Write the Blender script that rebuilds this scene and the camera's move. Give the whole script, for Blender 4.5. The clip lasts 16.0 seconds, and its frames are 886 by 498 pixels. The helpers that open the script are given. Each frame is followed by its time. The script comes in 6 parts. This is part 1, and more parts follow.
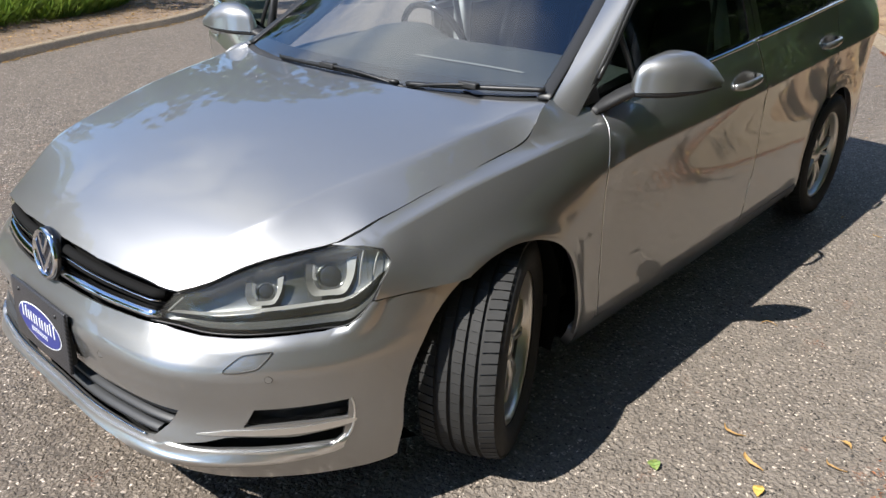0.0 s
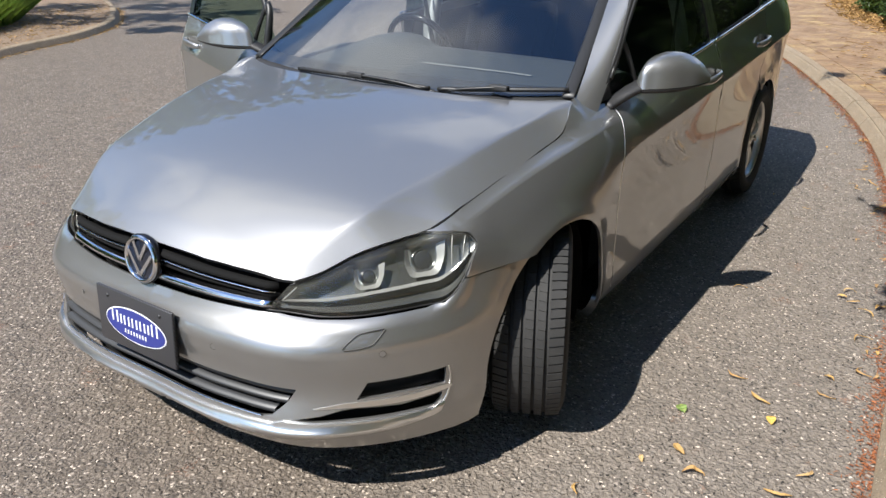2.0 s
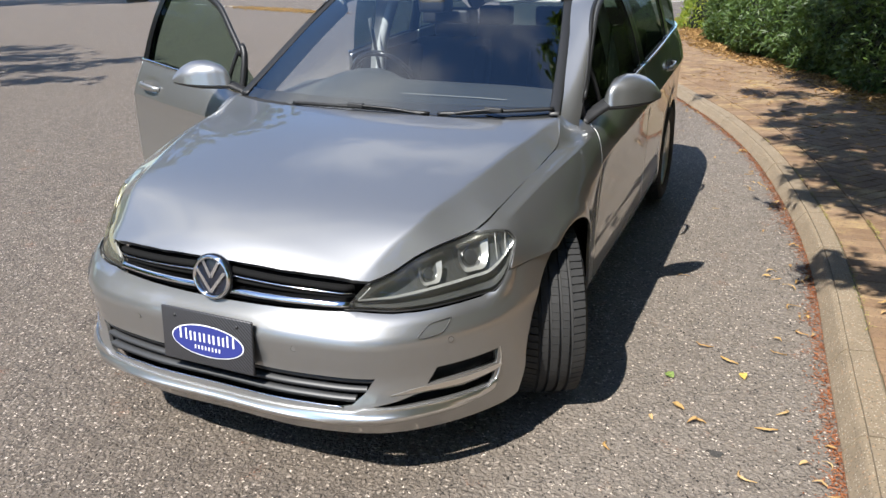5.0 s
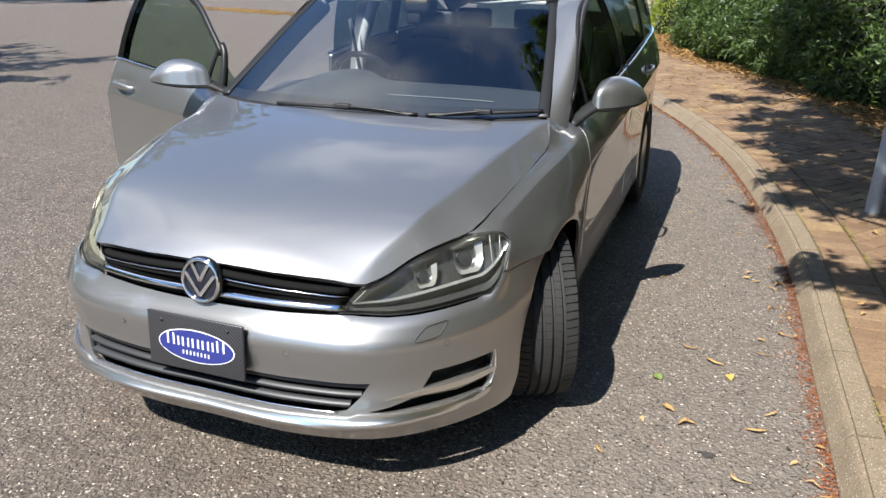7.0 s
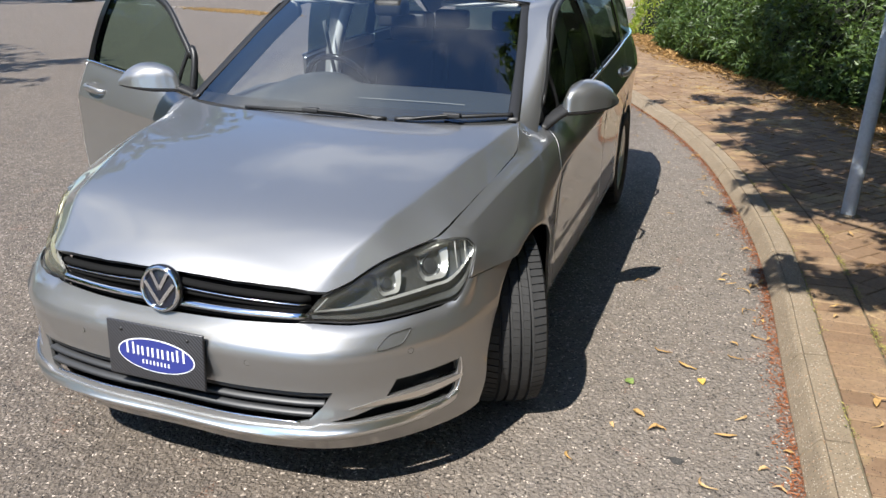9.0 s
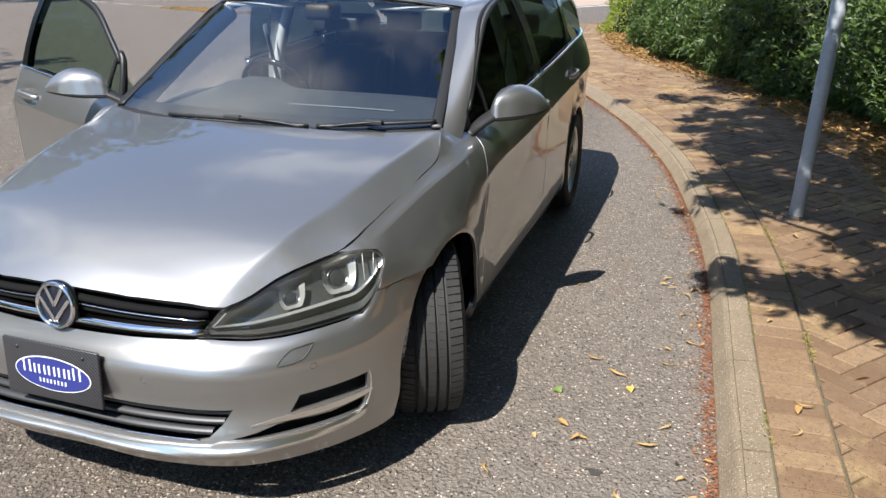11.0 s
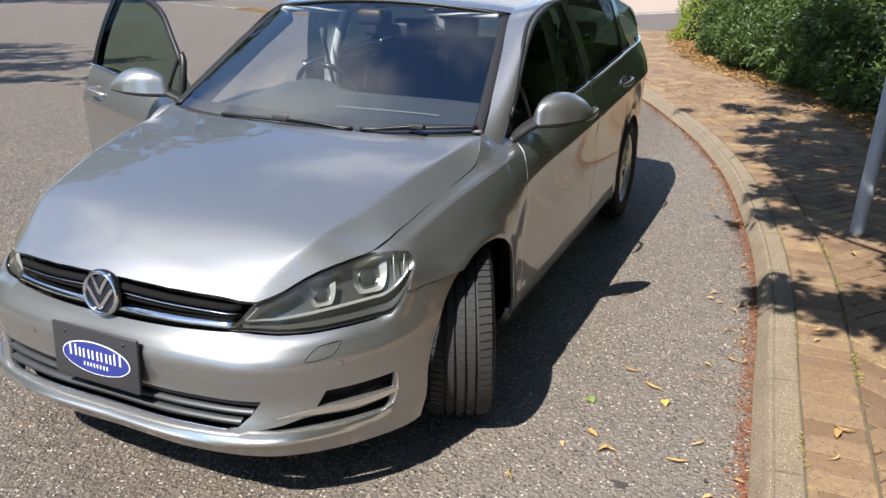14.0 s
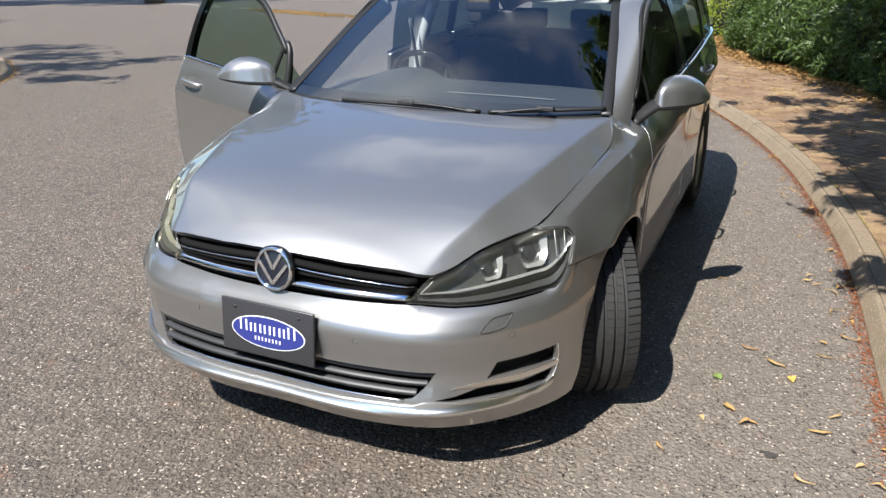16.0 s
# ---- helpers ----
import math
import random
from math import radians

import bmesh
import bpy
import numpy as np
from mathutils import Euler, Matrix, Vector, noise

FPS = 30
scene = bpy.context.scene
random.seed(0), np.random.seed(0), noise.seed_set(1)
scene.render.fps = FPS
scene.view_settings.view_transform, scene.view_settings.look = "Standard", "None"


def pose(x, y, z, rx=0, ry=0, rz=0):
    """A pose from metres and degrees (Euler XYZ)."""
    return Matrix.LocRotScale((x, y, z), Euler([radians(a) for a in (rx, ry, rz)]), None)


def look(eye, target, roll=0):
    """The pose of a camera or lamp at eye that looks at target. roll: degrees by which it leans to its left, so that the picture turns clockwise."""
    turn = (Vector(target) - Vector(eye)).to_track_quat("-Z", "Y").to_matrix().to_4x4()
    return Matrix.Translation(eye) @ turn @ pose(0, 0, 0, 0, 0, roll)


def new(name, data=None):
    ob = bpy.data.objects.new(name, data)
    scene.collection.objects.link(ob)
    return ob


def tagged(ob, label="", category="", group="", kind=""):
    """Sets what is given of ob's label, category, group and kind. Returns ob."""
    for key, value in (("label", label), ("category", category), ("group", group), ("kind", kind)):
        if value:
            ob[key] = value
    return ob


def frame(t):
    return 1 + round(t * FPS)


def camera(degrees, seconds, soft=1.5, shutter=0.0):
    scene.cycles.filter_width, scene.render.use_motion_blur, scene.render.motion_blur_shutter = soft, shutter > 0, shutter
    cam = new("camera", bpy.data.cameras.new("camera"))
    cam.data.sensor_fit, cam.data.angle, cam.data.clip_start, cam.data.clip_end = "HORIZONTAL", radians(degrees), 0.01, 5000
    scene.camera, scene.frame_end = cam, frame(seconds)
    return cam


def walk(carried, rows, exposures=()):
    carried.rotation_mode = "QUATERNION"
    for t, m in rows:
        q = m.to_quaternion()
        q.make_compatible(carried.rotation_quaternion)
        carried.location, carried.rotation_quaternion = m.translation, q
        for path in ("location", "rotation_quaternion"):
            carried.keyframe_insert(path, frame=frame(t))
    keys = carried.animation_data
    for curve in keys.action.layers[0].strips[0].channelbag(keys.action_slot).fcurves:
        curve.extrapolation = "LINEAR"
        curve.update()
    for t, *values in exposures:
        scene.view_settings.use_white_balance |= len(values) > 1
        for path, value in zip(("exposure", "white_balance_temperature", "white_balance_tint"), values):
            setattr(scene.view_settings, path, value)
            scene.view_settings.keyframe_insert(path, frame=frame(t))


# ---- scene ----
cam = camera(60.5, 16.0)
PATH = [
    (0, (1.974, -1.511, 1.445), (0.739, -0.155, 0.645), -0.0),
    (0.5, (2.001, -1.666, 1.463), (0.809, -0.273, 0.663), -0.1),
    (1, (1.958, -1.777, 1.482), (0.815, -0.343, 0.684), -0.2),
    (1.5, (1.85, -1.881, 1.483), (0.762, -0.402, 0.691), -0.3),
    (2, (1.765, -2.005, 1.493), (0.741, -0.478, 0.707), -0.4),
    (2.5, (1.783, -2.159, 1.499), (0.826, -0.584, 0.723), -0.4),
    (3, (1.779, -2.288, 1.507), (0.884, -0.671, 0.744), -0.4),
    (3.5, (1.682, -2.379, 1.517), (0.843, -0.726, 0.765), -0.4),
    (4, (1.55, -2.467, 1.519), (0.757, -0.786, 0.781), -0.4),
    (4.2, (1.537, -2.503, 1.505), (0.744, -0.812, 0.788), -0.8),
    (6.5, (1.373, -2.536, 1.506), (0.702, -0.784, 0.811), -0.2),
    (7, (1.388, -2.535, 1.493), (0.722, -0.78, 0.804), -0.2),
    (7.5, (1.401, -2.525, 1.482), (0.742, -0.767, 0.792), -0.2),
    (8, (1.417, -2.513, 1.48), (0.762, -0.753, 0.79), -0.2),
    (8.5, (1.436, -2.494, 1.489), (0.787, -0.731, 0.801), -0.2),
    (10.8, (1.604, -2.382, 1.529), (0.998, -0.609, 0.831), -0.2),
    (11, (1.653, -2.355, 1.526), (1.046, -0.58, 0.831), -0.3),
    (11.5, (1.729, -2.307, 1.551), (1.127, -0.53, 0.857), -0.2),
    (12, (1.745, -2.227, 1.54), (1.133, -0.455, 0.844), -0.1),
    (12.5, (1.719, -2.118, 1.523), (1.086, -0.35, 0.832), 0.1),
    (13, (1.732, -2.112, 1.522), (1.055, -0.361, 0.835), 0.1),
    (13.5, (1.758, -2.222, 1.535), (1.036, -0.488, 0.848), 0.1),
    (14, (1.751, -2.341, 1.535), (0.99, -0.623, 0.85), 0.1),
    (14.5, (1.713, -2.389, 1.524), (0.926, -0.681, 0.843), 0.0),
    (15, (1.584, -2.436, 1.502), (0.787, -0.734, 0.819), -0.1),
    (15.5, (1.436, -2.503, 1.487), (0.644, -0.798, 0.804), -0.2),
    (16, (1.34, -2.606, 1.482), (0.57, -0.891, 0.798), -0.4),
]
walk(cam, [(t, look(eye, target, roll)) for t, eye, target, roll in PATH], exposures=((0, .94), (16, .94)))

from mathutils import geometry

# -------- light --------
SUN_TO = Vector((-.204, -.73, 1.0)).normalized()
world = bpy.data.worlds.new("sky")
scene.world = world
world.use_nodes = True
wt = world.node_tree
sky = wt.nodes.new("ShaderNodeTexSky")
sky.sky_type = "NISHITA"
sky.sun_disc = False
sky.dust_density = 0.1
sky.ozone_density = 4.0
sky.sun_elevation = math.asin(SUN_TO.z)
sky.sun_rotation = math.atan2(SUN_TO.x, SUN_TO.y)
wco = wt.nodes.new("ShaderNodeTexCoord")
wmap = wt.nodes.new("ShaderNodeMapping")
wmap.inputs["Scale"].default_value = (1, 1, 1)
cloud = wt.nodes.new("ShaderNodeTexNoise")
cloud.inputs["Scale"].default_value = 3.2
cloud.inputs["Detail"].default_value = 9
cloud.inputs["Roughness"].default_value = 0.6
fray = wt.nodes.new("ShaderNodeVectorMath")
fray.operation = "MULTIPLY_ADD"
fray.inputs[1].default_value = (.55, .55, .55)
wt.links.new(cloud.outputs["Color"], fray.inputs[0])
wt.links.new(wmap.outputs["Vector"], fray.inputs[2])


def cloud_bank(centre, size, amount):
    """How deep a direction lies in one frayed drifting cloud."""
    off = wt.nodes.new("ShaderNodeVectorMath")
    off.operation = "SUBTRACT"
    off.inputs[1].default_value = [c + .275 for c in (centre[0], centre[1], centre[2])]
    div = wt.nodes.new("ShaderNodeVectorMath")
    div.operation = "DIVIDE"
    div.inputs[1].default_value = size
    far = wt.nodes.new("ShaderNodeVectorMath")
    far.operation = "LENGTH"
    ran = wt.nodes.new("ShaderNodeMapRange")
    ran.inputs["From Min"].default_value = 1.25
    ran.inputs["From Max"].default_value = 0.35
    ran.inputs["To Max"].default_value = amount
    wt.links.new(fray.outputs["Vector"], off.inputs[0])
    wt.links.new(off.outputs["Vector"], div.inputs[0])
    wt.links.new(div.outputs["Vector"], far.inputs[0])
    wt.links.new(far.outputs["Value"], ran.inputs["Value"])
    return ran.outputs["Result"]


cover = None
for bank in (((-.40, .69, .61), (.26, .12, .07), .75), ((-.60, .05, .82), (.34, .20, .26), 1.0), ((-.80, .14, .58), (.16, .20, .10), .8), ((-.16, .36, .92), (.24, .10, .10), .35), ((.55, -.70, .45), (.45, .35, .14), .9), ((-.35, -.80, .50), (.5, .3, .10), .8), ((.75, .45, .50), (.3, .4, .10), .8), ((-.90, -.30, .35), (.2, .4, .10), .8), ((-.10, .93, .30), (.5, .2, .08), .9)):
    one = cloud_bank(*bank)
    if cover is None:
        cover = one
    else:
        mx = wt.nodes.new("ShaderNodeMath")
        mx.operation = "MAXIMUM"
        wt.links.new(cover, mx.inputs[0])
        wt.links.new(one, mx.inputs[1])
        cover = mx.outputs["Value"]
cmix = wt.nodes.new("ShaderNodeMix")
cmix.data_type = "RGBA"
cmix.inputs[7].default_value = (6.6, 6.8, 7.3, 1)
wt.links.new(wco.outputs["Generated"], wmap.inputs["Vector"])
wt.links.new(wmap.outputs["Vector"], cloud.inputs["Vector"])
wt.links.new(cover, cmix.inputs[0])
blue = wt.nodes.new("ShaderNodeMix")
blue.data_type = "RGBA"
blue.blend_type = "MULTIPLY"
blue.inputs[0].default_value = 1.0
blue.inputs[7].default_value = (0.84, 0.96, 1.10, 1)
wt.links.new(sky.outputs["Color"], blue.inputs[6])
wt.links.new(blue.outputs[2], cmix.inputs[6])
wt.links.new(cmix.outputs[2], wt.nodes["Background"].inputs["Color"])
wt.nodes["Background"].inputs["Strength"].default_value = 0.094
sun = new("sun", bpy.data.lights.new("sun", "SUN"))
sun.data.energy = 5.0
sun.data.angle = radians(0.53)
sun.data.color = (1.0, 0.968, 0.915)
sun.matrix_world = look(SUN_TO * 40, (0, 0, 0))


# -------- tools --------
def line(*kn):
    """Smooth curve through (t, value) knots, straight beyond the ends."""
    T = [k[0] for k in kn]
    V = [k[1] for k in kn]
    n = len(T)
    sl = [(V[i + 1] - V[i]) / (T[i + 1] - T[i]) for i in range(n - 1)]
    D = [sl[0]] + [(sl[i - 1] * (T[i + 1] - T[i]) + sl[i] * (T[i] - T[i - 1])) / (T[i + 1] - T[i - 1]) for i in range(1, n - 1)] + [sl[-1]]

    def f(t):
        if t <= T[0]:
            return V[0] + D[0] * (t - T[0])
        if t >= T[-1]:
            return V[-1] + D[-1] * (t - T[-1])
        i = 0
        while t > T[i + 1]:
            i += 1
        h = T[i + 1] - T[i]
        u = (t - T[i]) / h
        return herm(V[i], V[i + 1], D[i] * h, D[i + 1] * h, u)
    return f


def sline(*kn):
    """Natural cubic spline through (t, value) knots."""
    T = np.array([k[0] for k in kn], float)
    V = np.array([k[1] for k in kn], float)
    n = len(T)
    h = np.diff(T)
    A = np.eye(n)
    r = np.zeros(n)
    for i in range(1, n - 1):
        A[i, i - 1], A[i, i], A[i, i + 1] = h[i - 1], 2 * (h[i - 1] + h[i]), h[i]
        r[i] = 6 * ((V[i + 1] - V[i]) / h[i] - (V[i] - V[i - 1]) / h[i - 1])
    m = np.linalg.solve(A, r)
    T, V, h, m = T.tolist(), V.tolist(), h.tolist(), m.tolist()

    def f(t):
        i = 0
        while i < n - 2 and t > T[i + 1]:
            i += 1
        if t < T[0] or t > T[-1]:
            k, j = (0, 0) if t < T[0] else (n - 1, n - 2)
            d = (V[j + 1] - V[j]) / h[j] + (-h[j] * m[1] / 6 if k == 0 else h[j] * m[-2] / 6)
            return V[k] + d * (t - T[k])
        a, b = T[i + 1] - t, t - T[i]
        return (m[i] * a ** 3 + m[i + 1] * b ** 3) / (6 * h[i]) + (V[i] / h[i] - m[i] * h[i] / 6) * a + (V[i + 1] / h[i] - m[i + 1] * h[i] / 6) * b
    return f


def herm(a, b, da, db, u):
    return a * (2 * u ** 3 - 3 * u ** 2 + 1) + da * (u ** 3 - 2 * u ** 2 + u) + b * (3 * u ** 2 - 2 * u ** 3) + db * (u ** 3 - u ** 2)


def path3(*pts):
    """Smooth space curve through points, u from 0 to 1 by chord length."""
    P = [Vector(p) for p in pts]
    d = [0.0]
    for a, b in zip(P, P[1:]):
        d.append(d[-1] + (b - a).length)
    fs = [line(*[(d[i] / d[-1], P[i][k]) for i in range(len(P))]) for k in range(3)]
    return lambda u: Vector((fs[0](u), fs[1](u), fs[2](u)))


def sstep(a, b, t):
    t = min(1, max(0, (t - a) / (b - a)))
    return t * t * (3 - 2 * t)


def inside(px, py, poly):
    px, py = np.asarray(px), np.asarray(py)
    r = np.zeros(px.shape, bool)
    n = len(poly)
    for i in range(n):
        (x0, y0), (x1, y1) = poly[i], poly[(i + 1) % n]
        c = (y0 > py) != (y1 > py)
        with np.errstate(divide="ignore", invalid="ignore"):
            r ^= c & (px < (x1 - x0) * (py - y0) / (y1 - y0 + 1e-15) + x0)
    return r


def resample(poly, step):
    out = []
    n = len(poly)
    for i in range(n):
        a, b = Vector(poly[i]), Vector(poly[(i + 1) % n])
        k = max(1, int((b - a).length / step + 0.5))
        for j in range(k):
            out.append(tuple(a.lerp(b, j / k)))
    return out


def smooth_poly(pts, per=6):
    """A closed outline rounded through its points."""
    n = len(pts)
    out = []
    for i in range(n):
        p0, p1, p2, p3 = [Vector(pts[(i + k) % n]) for k in (-1, 0, 1, 2)]
        for j in range(per):
            u = j / per
            m1, m2 = (p2 - p0) * 0.5, (p3 - p1) * 0.5
            out.append(tuple(herm(p1, p2, m1, m2, u)))
    return out


def mesh_ob(name, verts, faces, mat, parent=None, label="", normals=None, smooth=True):
    me = bpy.data.meshes.new(name)
    me.from_pydata([tuple(v) for v in verts], [], faces)
    me.update()
    if smooth:
        me.polygons.foreach_set("use_smooth", [True] * len(me.polygons))
    if normals is not None:
        me.normals_split_custom_set_from_vertices([tuple(n) for n in normals])
    ob = new(name, me)
    for m in (mat if isinstance(mat, (list, tuple)) else [mat]):
        me.materials.append(m)
    if parent:
        ob.parent = parent
    if label:
        ob["label"] = label
    return ob


def part(name, bm, mat, parent=None, label="", smooth=True):
    me = bpy.data.meshes.new(name)
    if smooth:
        for f in bm.faces:
            f.smooth = True
    bm.to_mesh(me)
    bm.free()
    me.materials.append(mat)
    ob = new(name, me)
    if parent:
        ob.parent = parent
    if label:
        ob["label"] = label
    return ob


def empty(name, label, category, group="", at=(0, 0, 0)):
    ob = new(name)
    ob.location = at
    return tagged(ob, label, category, group)


def panel(name, outline, surf, mat, parent, label="", holes=(), step=0.03, thick=0.012, offset=0.0, flip=False, xf=None, lines=()):
    """A curved sheet: the outline (with holes) is filled with triangles and laid on surf(u, v), with a turned-in rim; lines are kept as folds."""
    loops = [resample(outline, step * 0.6)] + [resample(h, step * 0.5) for h in holes]
    pts, edges = [], []
    for lp in loops:
        b = len(pts)
        pts += lp
        edges += [(b + i, b + (i + 1) % len(lp)) for i in range(len(lp))]
    for ln in lines:
        b = len(pts)
        pts += ln
        edges += [(b + i, b + i + 1) for i in range(len(ln) - 1)]
    arr = np.array(pts)
    x0, y0 = arr.min(0)
    x1, y1 = arr.max(0)
    gx, gy = np.meshgrid(np.arange(x0 + step / 2, x1, step), np.arange(y0 + step / 2, y1, step))
    gx[::2] += step / 2
    g = np.stack([gx.ravel(), gy.ravel()], 1)
    ok = inside(g[:, 0], g[:, 1], loops[0])
    for lp in loops[1:]:
        ok &= ~inside(g[:, 0], g[:, 1], lp)
    g = g[ok]
    if len(g):
        d = np.min(((g[:, None, :] - arr[None]) ** 2).sum(2), 1)
        g = g[d > (0.45 * step) ** 2]
    allp = [Vector(p) for p in pts] + [Vector(p) for p in g]
    vs, _, fs, *_ = geometry.delaunay_2d_cdt(allp, edges, [], 0, 1e-7)
    V2 = np.array([tuple(v) for v in vs])
    F = np.array([f for f in fs if len(f) == 3])
    c = V2[F].mean(1)
    ok = inside(c[:, 0], c[:, 1], loops[0])
    for lp in loops[1:]:
        ok &= ~inside(c[:, 0], c[:, 1], lp)
    F = F[ok]
    e = 0.004

    def place(p):
        a = Vector(surf(*p))
        n = (Vector(surf(p[0] + e, p[1])) - Vector(surf(p[0] - e, p[1]))).cross(Vector(surf(p[0], p[1] + e)) - Vector(surf(p[0], p[1] - e)))
        n.normalize()
        if flip:
            n = -n
        return a + n * offset, n
    verts, norms = [], []
    for p in V2:
        a, n = place(p)
        verts.append(a)
        norms.append(n)
    faces = []
    for f in F:
        a, b, cc = (verts[i] for i in f)
        n = (b - a).cross(cc - a)
        f = [int(i) for i in f]
        faces.append(tuple(f) if n.dot(norms[f[0]]) > 0 else tuple(f[::-1]))
    if thick:
        for lp in loops:
            P = [place(p) for p in lp]
            m = len(P)
            b = len(verts)
            for i in range(m):
                t = P[(i + 1) % m][0] - P[i - 1][0]
                o = t.cross(P[i][1]).normalized()
                for k in (0, 1):
                    verts.append(P[i][0] - P[i][1] * thick * k)
                    norms.append(o)
            for i in range(m):
                j = (i + 1) % m
                faces.append((b + 2 * i, b + 2 * i + 1, b + 2 * j + 1, b + 2 * j))
    if xf:
        M, mir = xf
        R = M.to_3x3()
        if mir:
            verts = [Vector((-v.x, v.y, v.z)) for v in verts]
            norms = [Vector((-v.x, v.y, v.z)) for v in norms]
            faces = [f[::-1] for f in faces]
        verts = [M @ v for v in verts]
        norms = [R @ v for v in norms]
    return mesh_ob(name, verts, faces, mat, parent, label, norms)


MIRROR = (Matrix(), True)


def grid(name, f, nu, nv, mat, parent, label="", thick=0.0, close=False, xf=None):
    """A smooth sheet f(u, v) over the unit square."""
    verts = [Vector(f(i / nu, j / nv)) for i in range(nu + 1) for j in range(nv + 1)]
    if xf:
        verts = [xf[0] @ (Vector((-v.x, v.y, v.z)) if xf[1] else v) for v in verts]
    faces = []
    for i in range(nu):
        for j in range(nv):
            a = i * (nv + 1) + j
            q = (a, a + nv + 1, a + nv + 2, a + 1)
            faces.append(q[::-1] if (xf and xf[1]) else q)
    ob = mesh_ob(name, verts, faces, mat, parent, label)
    if thick:
        m = ob.modifiers.new("thickness", "SOLIDIFY")
        m.thickness, m.offset = thick, -1
    return ob


def sweep(name, curve, n, prof, mat, parent, label="", closed=False, up=(0, 0, 1), xf=None, cap=True):
    """prof(u) gives a closed section (list of (a, b)) carried along curve(u)."""
    verts, faces = [], []
    k = len(prof(0))
    for i in range(n + (0 if closed else 1)):
        u = i / n
        p = curve(u)
        if closed:
            t = curve((u + 0.002) % 1) - curve((u - 0.002) % 1)
        else:
            t = curve(min(1, u + 0.002)) - curve(max(0, u - 0.002))
        t.normalize()
        s = t.cross(Vector(up)).normalized()
        w = s.cross(t)
        for a, b in prof(u):
            verts.append(p + s * a + w * b)
    m = n if closed else n
    tot = n if closed else n + 1
    for i in range(m):
        for j in range(k):
            a, b = i * k + j, i * k + (j + 1) % k
            c, d = ((i + 1) % tot) * k + (j + 1) % k, ((i + 1) % tot) * k + j
            faces.append((a, b, c, d))
    if cap and not closed:
        faces.append(tuple(range(k))[::-1])
        faces.append(tuple(n * k + j for j in range(k)))
    if xf:
        verts = [xf[0] @ (Vector((-v.x, v.y, v.z)) if xf[1] else v) for v in verts]
        if xf[1]:
            faces = [f[::-1] for f in faces]
    return mesh_ob(name, verts, faces, mat, parent, label)


def oval(a, b, n=10):
    return lambda u: [(a * math.cos(2 * math.pi * i / n), b * math.sin(2 * math.pi * i / n)) for i in range(n)]


def lathe(name, prof, n, M, mat, parent, label="", closed=False):
    """prof: list of (axis, radius); turned about local x."""
    verts, faces = [], []
    k = len(prof)
    for i in range(n):
        a = 2 * math.pi * i / n
        for x, r in prof:
            verts.append(M @ Vector((x, r * math.cos(a), r * math.sin(a))))
    for i in range(n):
        for j in range(k if closed else k - 1):
            b = (i + 1) % n
            faces.append((i * k + j, i * k + (j + 1) % k, b * k + (j + 1) % k, b * k + j))
    return mesh_ob(name, verts, faces, mat, parent, label)


def box_bm(bm, cx, cy, cz, sx, sy, sz, bevel=0.0, M=None):
    r = bmesh.ops.create_cube(bm, size=1, matrix=(M or Matrix()) @ Matrix.Translation((cx, cy, cz)) @ Matrix.Diagonal((sx, sy, sz, 1)))
    if bevel:
        es = list({e for v in r["verts"] for e in v.link_edges})
        bmesh.ops.bevel(bm, geom=es, offset=bevel, segments=2, affect="EDGES", profile=0.6)


# -------- materials --------
def mat(name, base=(0.5, 0.5, 0.5), rough=0.5, metal=0.0, **kw):
    m = bpy.data.materials.new(name)
    m.use_nodes = True
    b = m.node_tree.nodes["Principled BSDF"]
    b.inputs["Base Color"].default_value = (*base, 1)
    b.inputs["Roughness"].default_value = rough
    b.inputs["Metallic"].default_value = metal
    for k, v in kw.items():
        b.inputs[k.replace("_", " ")].default_value = v
    return m


class Nodes:
    def __init__(self, m):
        self.t = m.node_tree
        self.b = self.t.nodes.get("Principled BSDF")
        self.co = self.t.nodes.new("ShaderNodeTexCoord").outputs["Object"]

    def add(self, kind, **inp):
        n = self.t.nodes.new("ShaderNode" + kind)
        for k, v in inp.items():
            self.set(n, k, v)
        return n

    def set(self, n, k, v):
        s = n.inputs[int(k[1:])] if k[0] == "i" and k[1:].isdigit() else n.inputs[k.replace("_", " ")]
        if hasattr(v, "is_output"):
            self.t.links.new(v, s)
        else:
            s.default_value = v

    def noise(self, scale, detail=4, rough=0.6, co=None):
        return self.add("TexNoise", Vector=co or self.co, Scale=scale, Detail=detail, Roughness=rough).outputs["Fac"]

    def ramp(self, fac, *stops):
        n = self.add("ValToRGB", Fac=fac)
        e = n.color_ramp.elements
        while len(e) < len(stops):
            e.new(0.5)
        for el, (p, c) in zip(e, stops):
            el.position = p
            el.color = (*c, 1) if isinstance(c, (tuple, list)) else (c, c, c, 1)
        return n.outputs["Color"]

    def mix(self, fac, a, b, mode="MIX"):
        n = self.t.nodes.new("ShaderNodeMix")
        n.data_type = "RGBA"
        n.blend_type = mode
        for i, v in ((0, fac), (6, a), (7, b)):
            if hasattr(v, "is_output"):
                self.t.links.new(v, n.inputs[i])
            elif i == 0:
                n.inputs[i].default_value = v
            else:
                n.inputs[i].default_value = (*v, 1) if len(v) == 3 else v
        return n.outputs[2]

    def bump(self, h, strength, dist, normal=None):
        n = self.add("Bump", Height=h, Strength=strength, Distance=dist)
        if normal is not None:
            self.set(n, "Normal", normal)
        return n.outputs["Normal"]

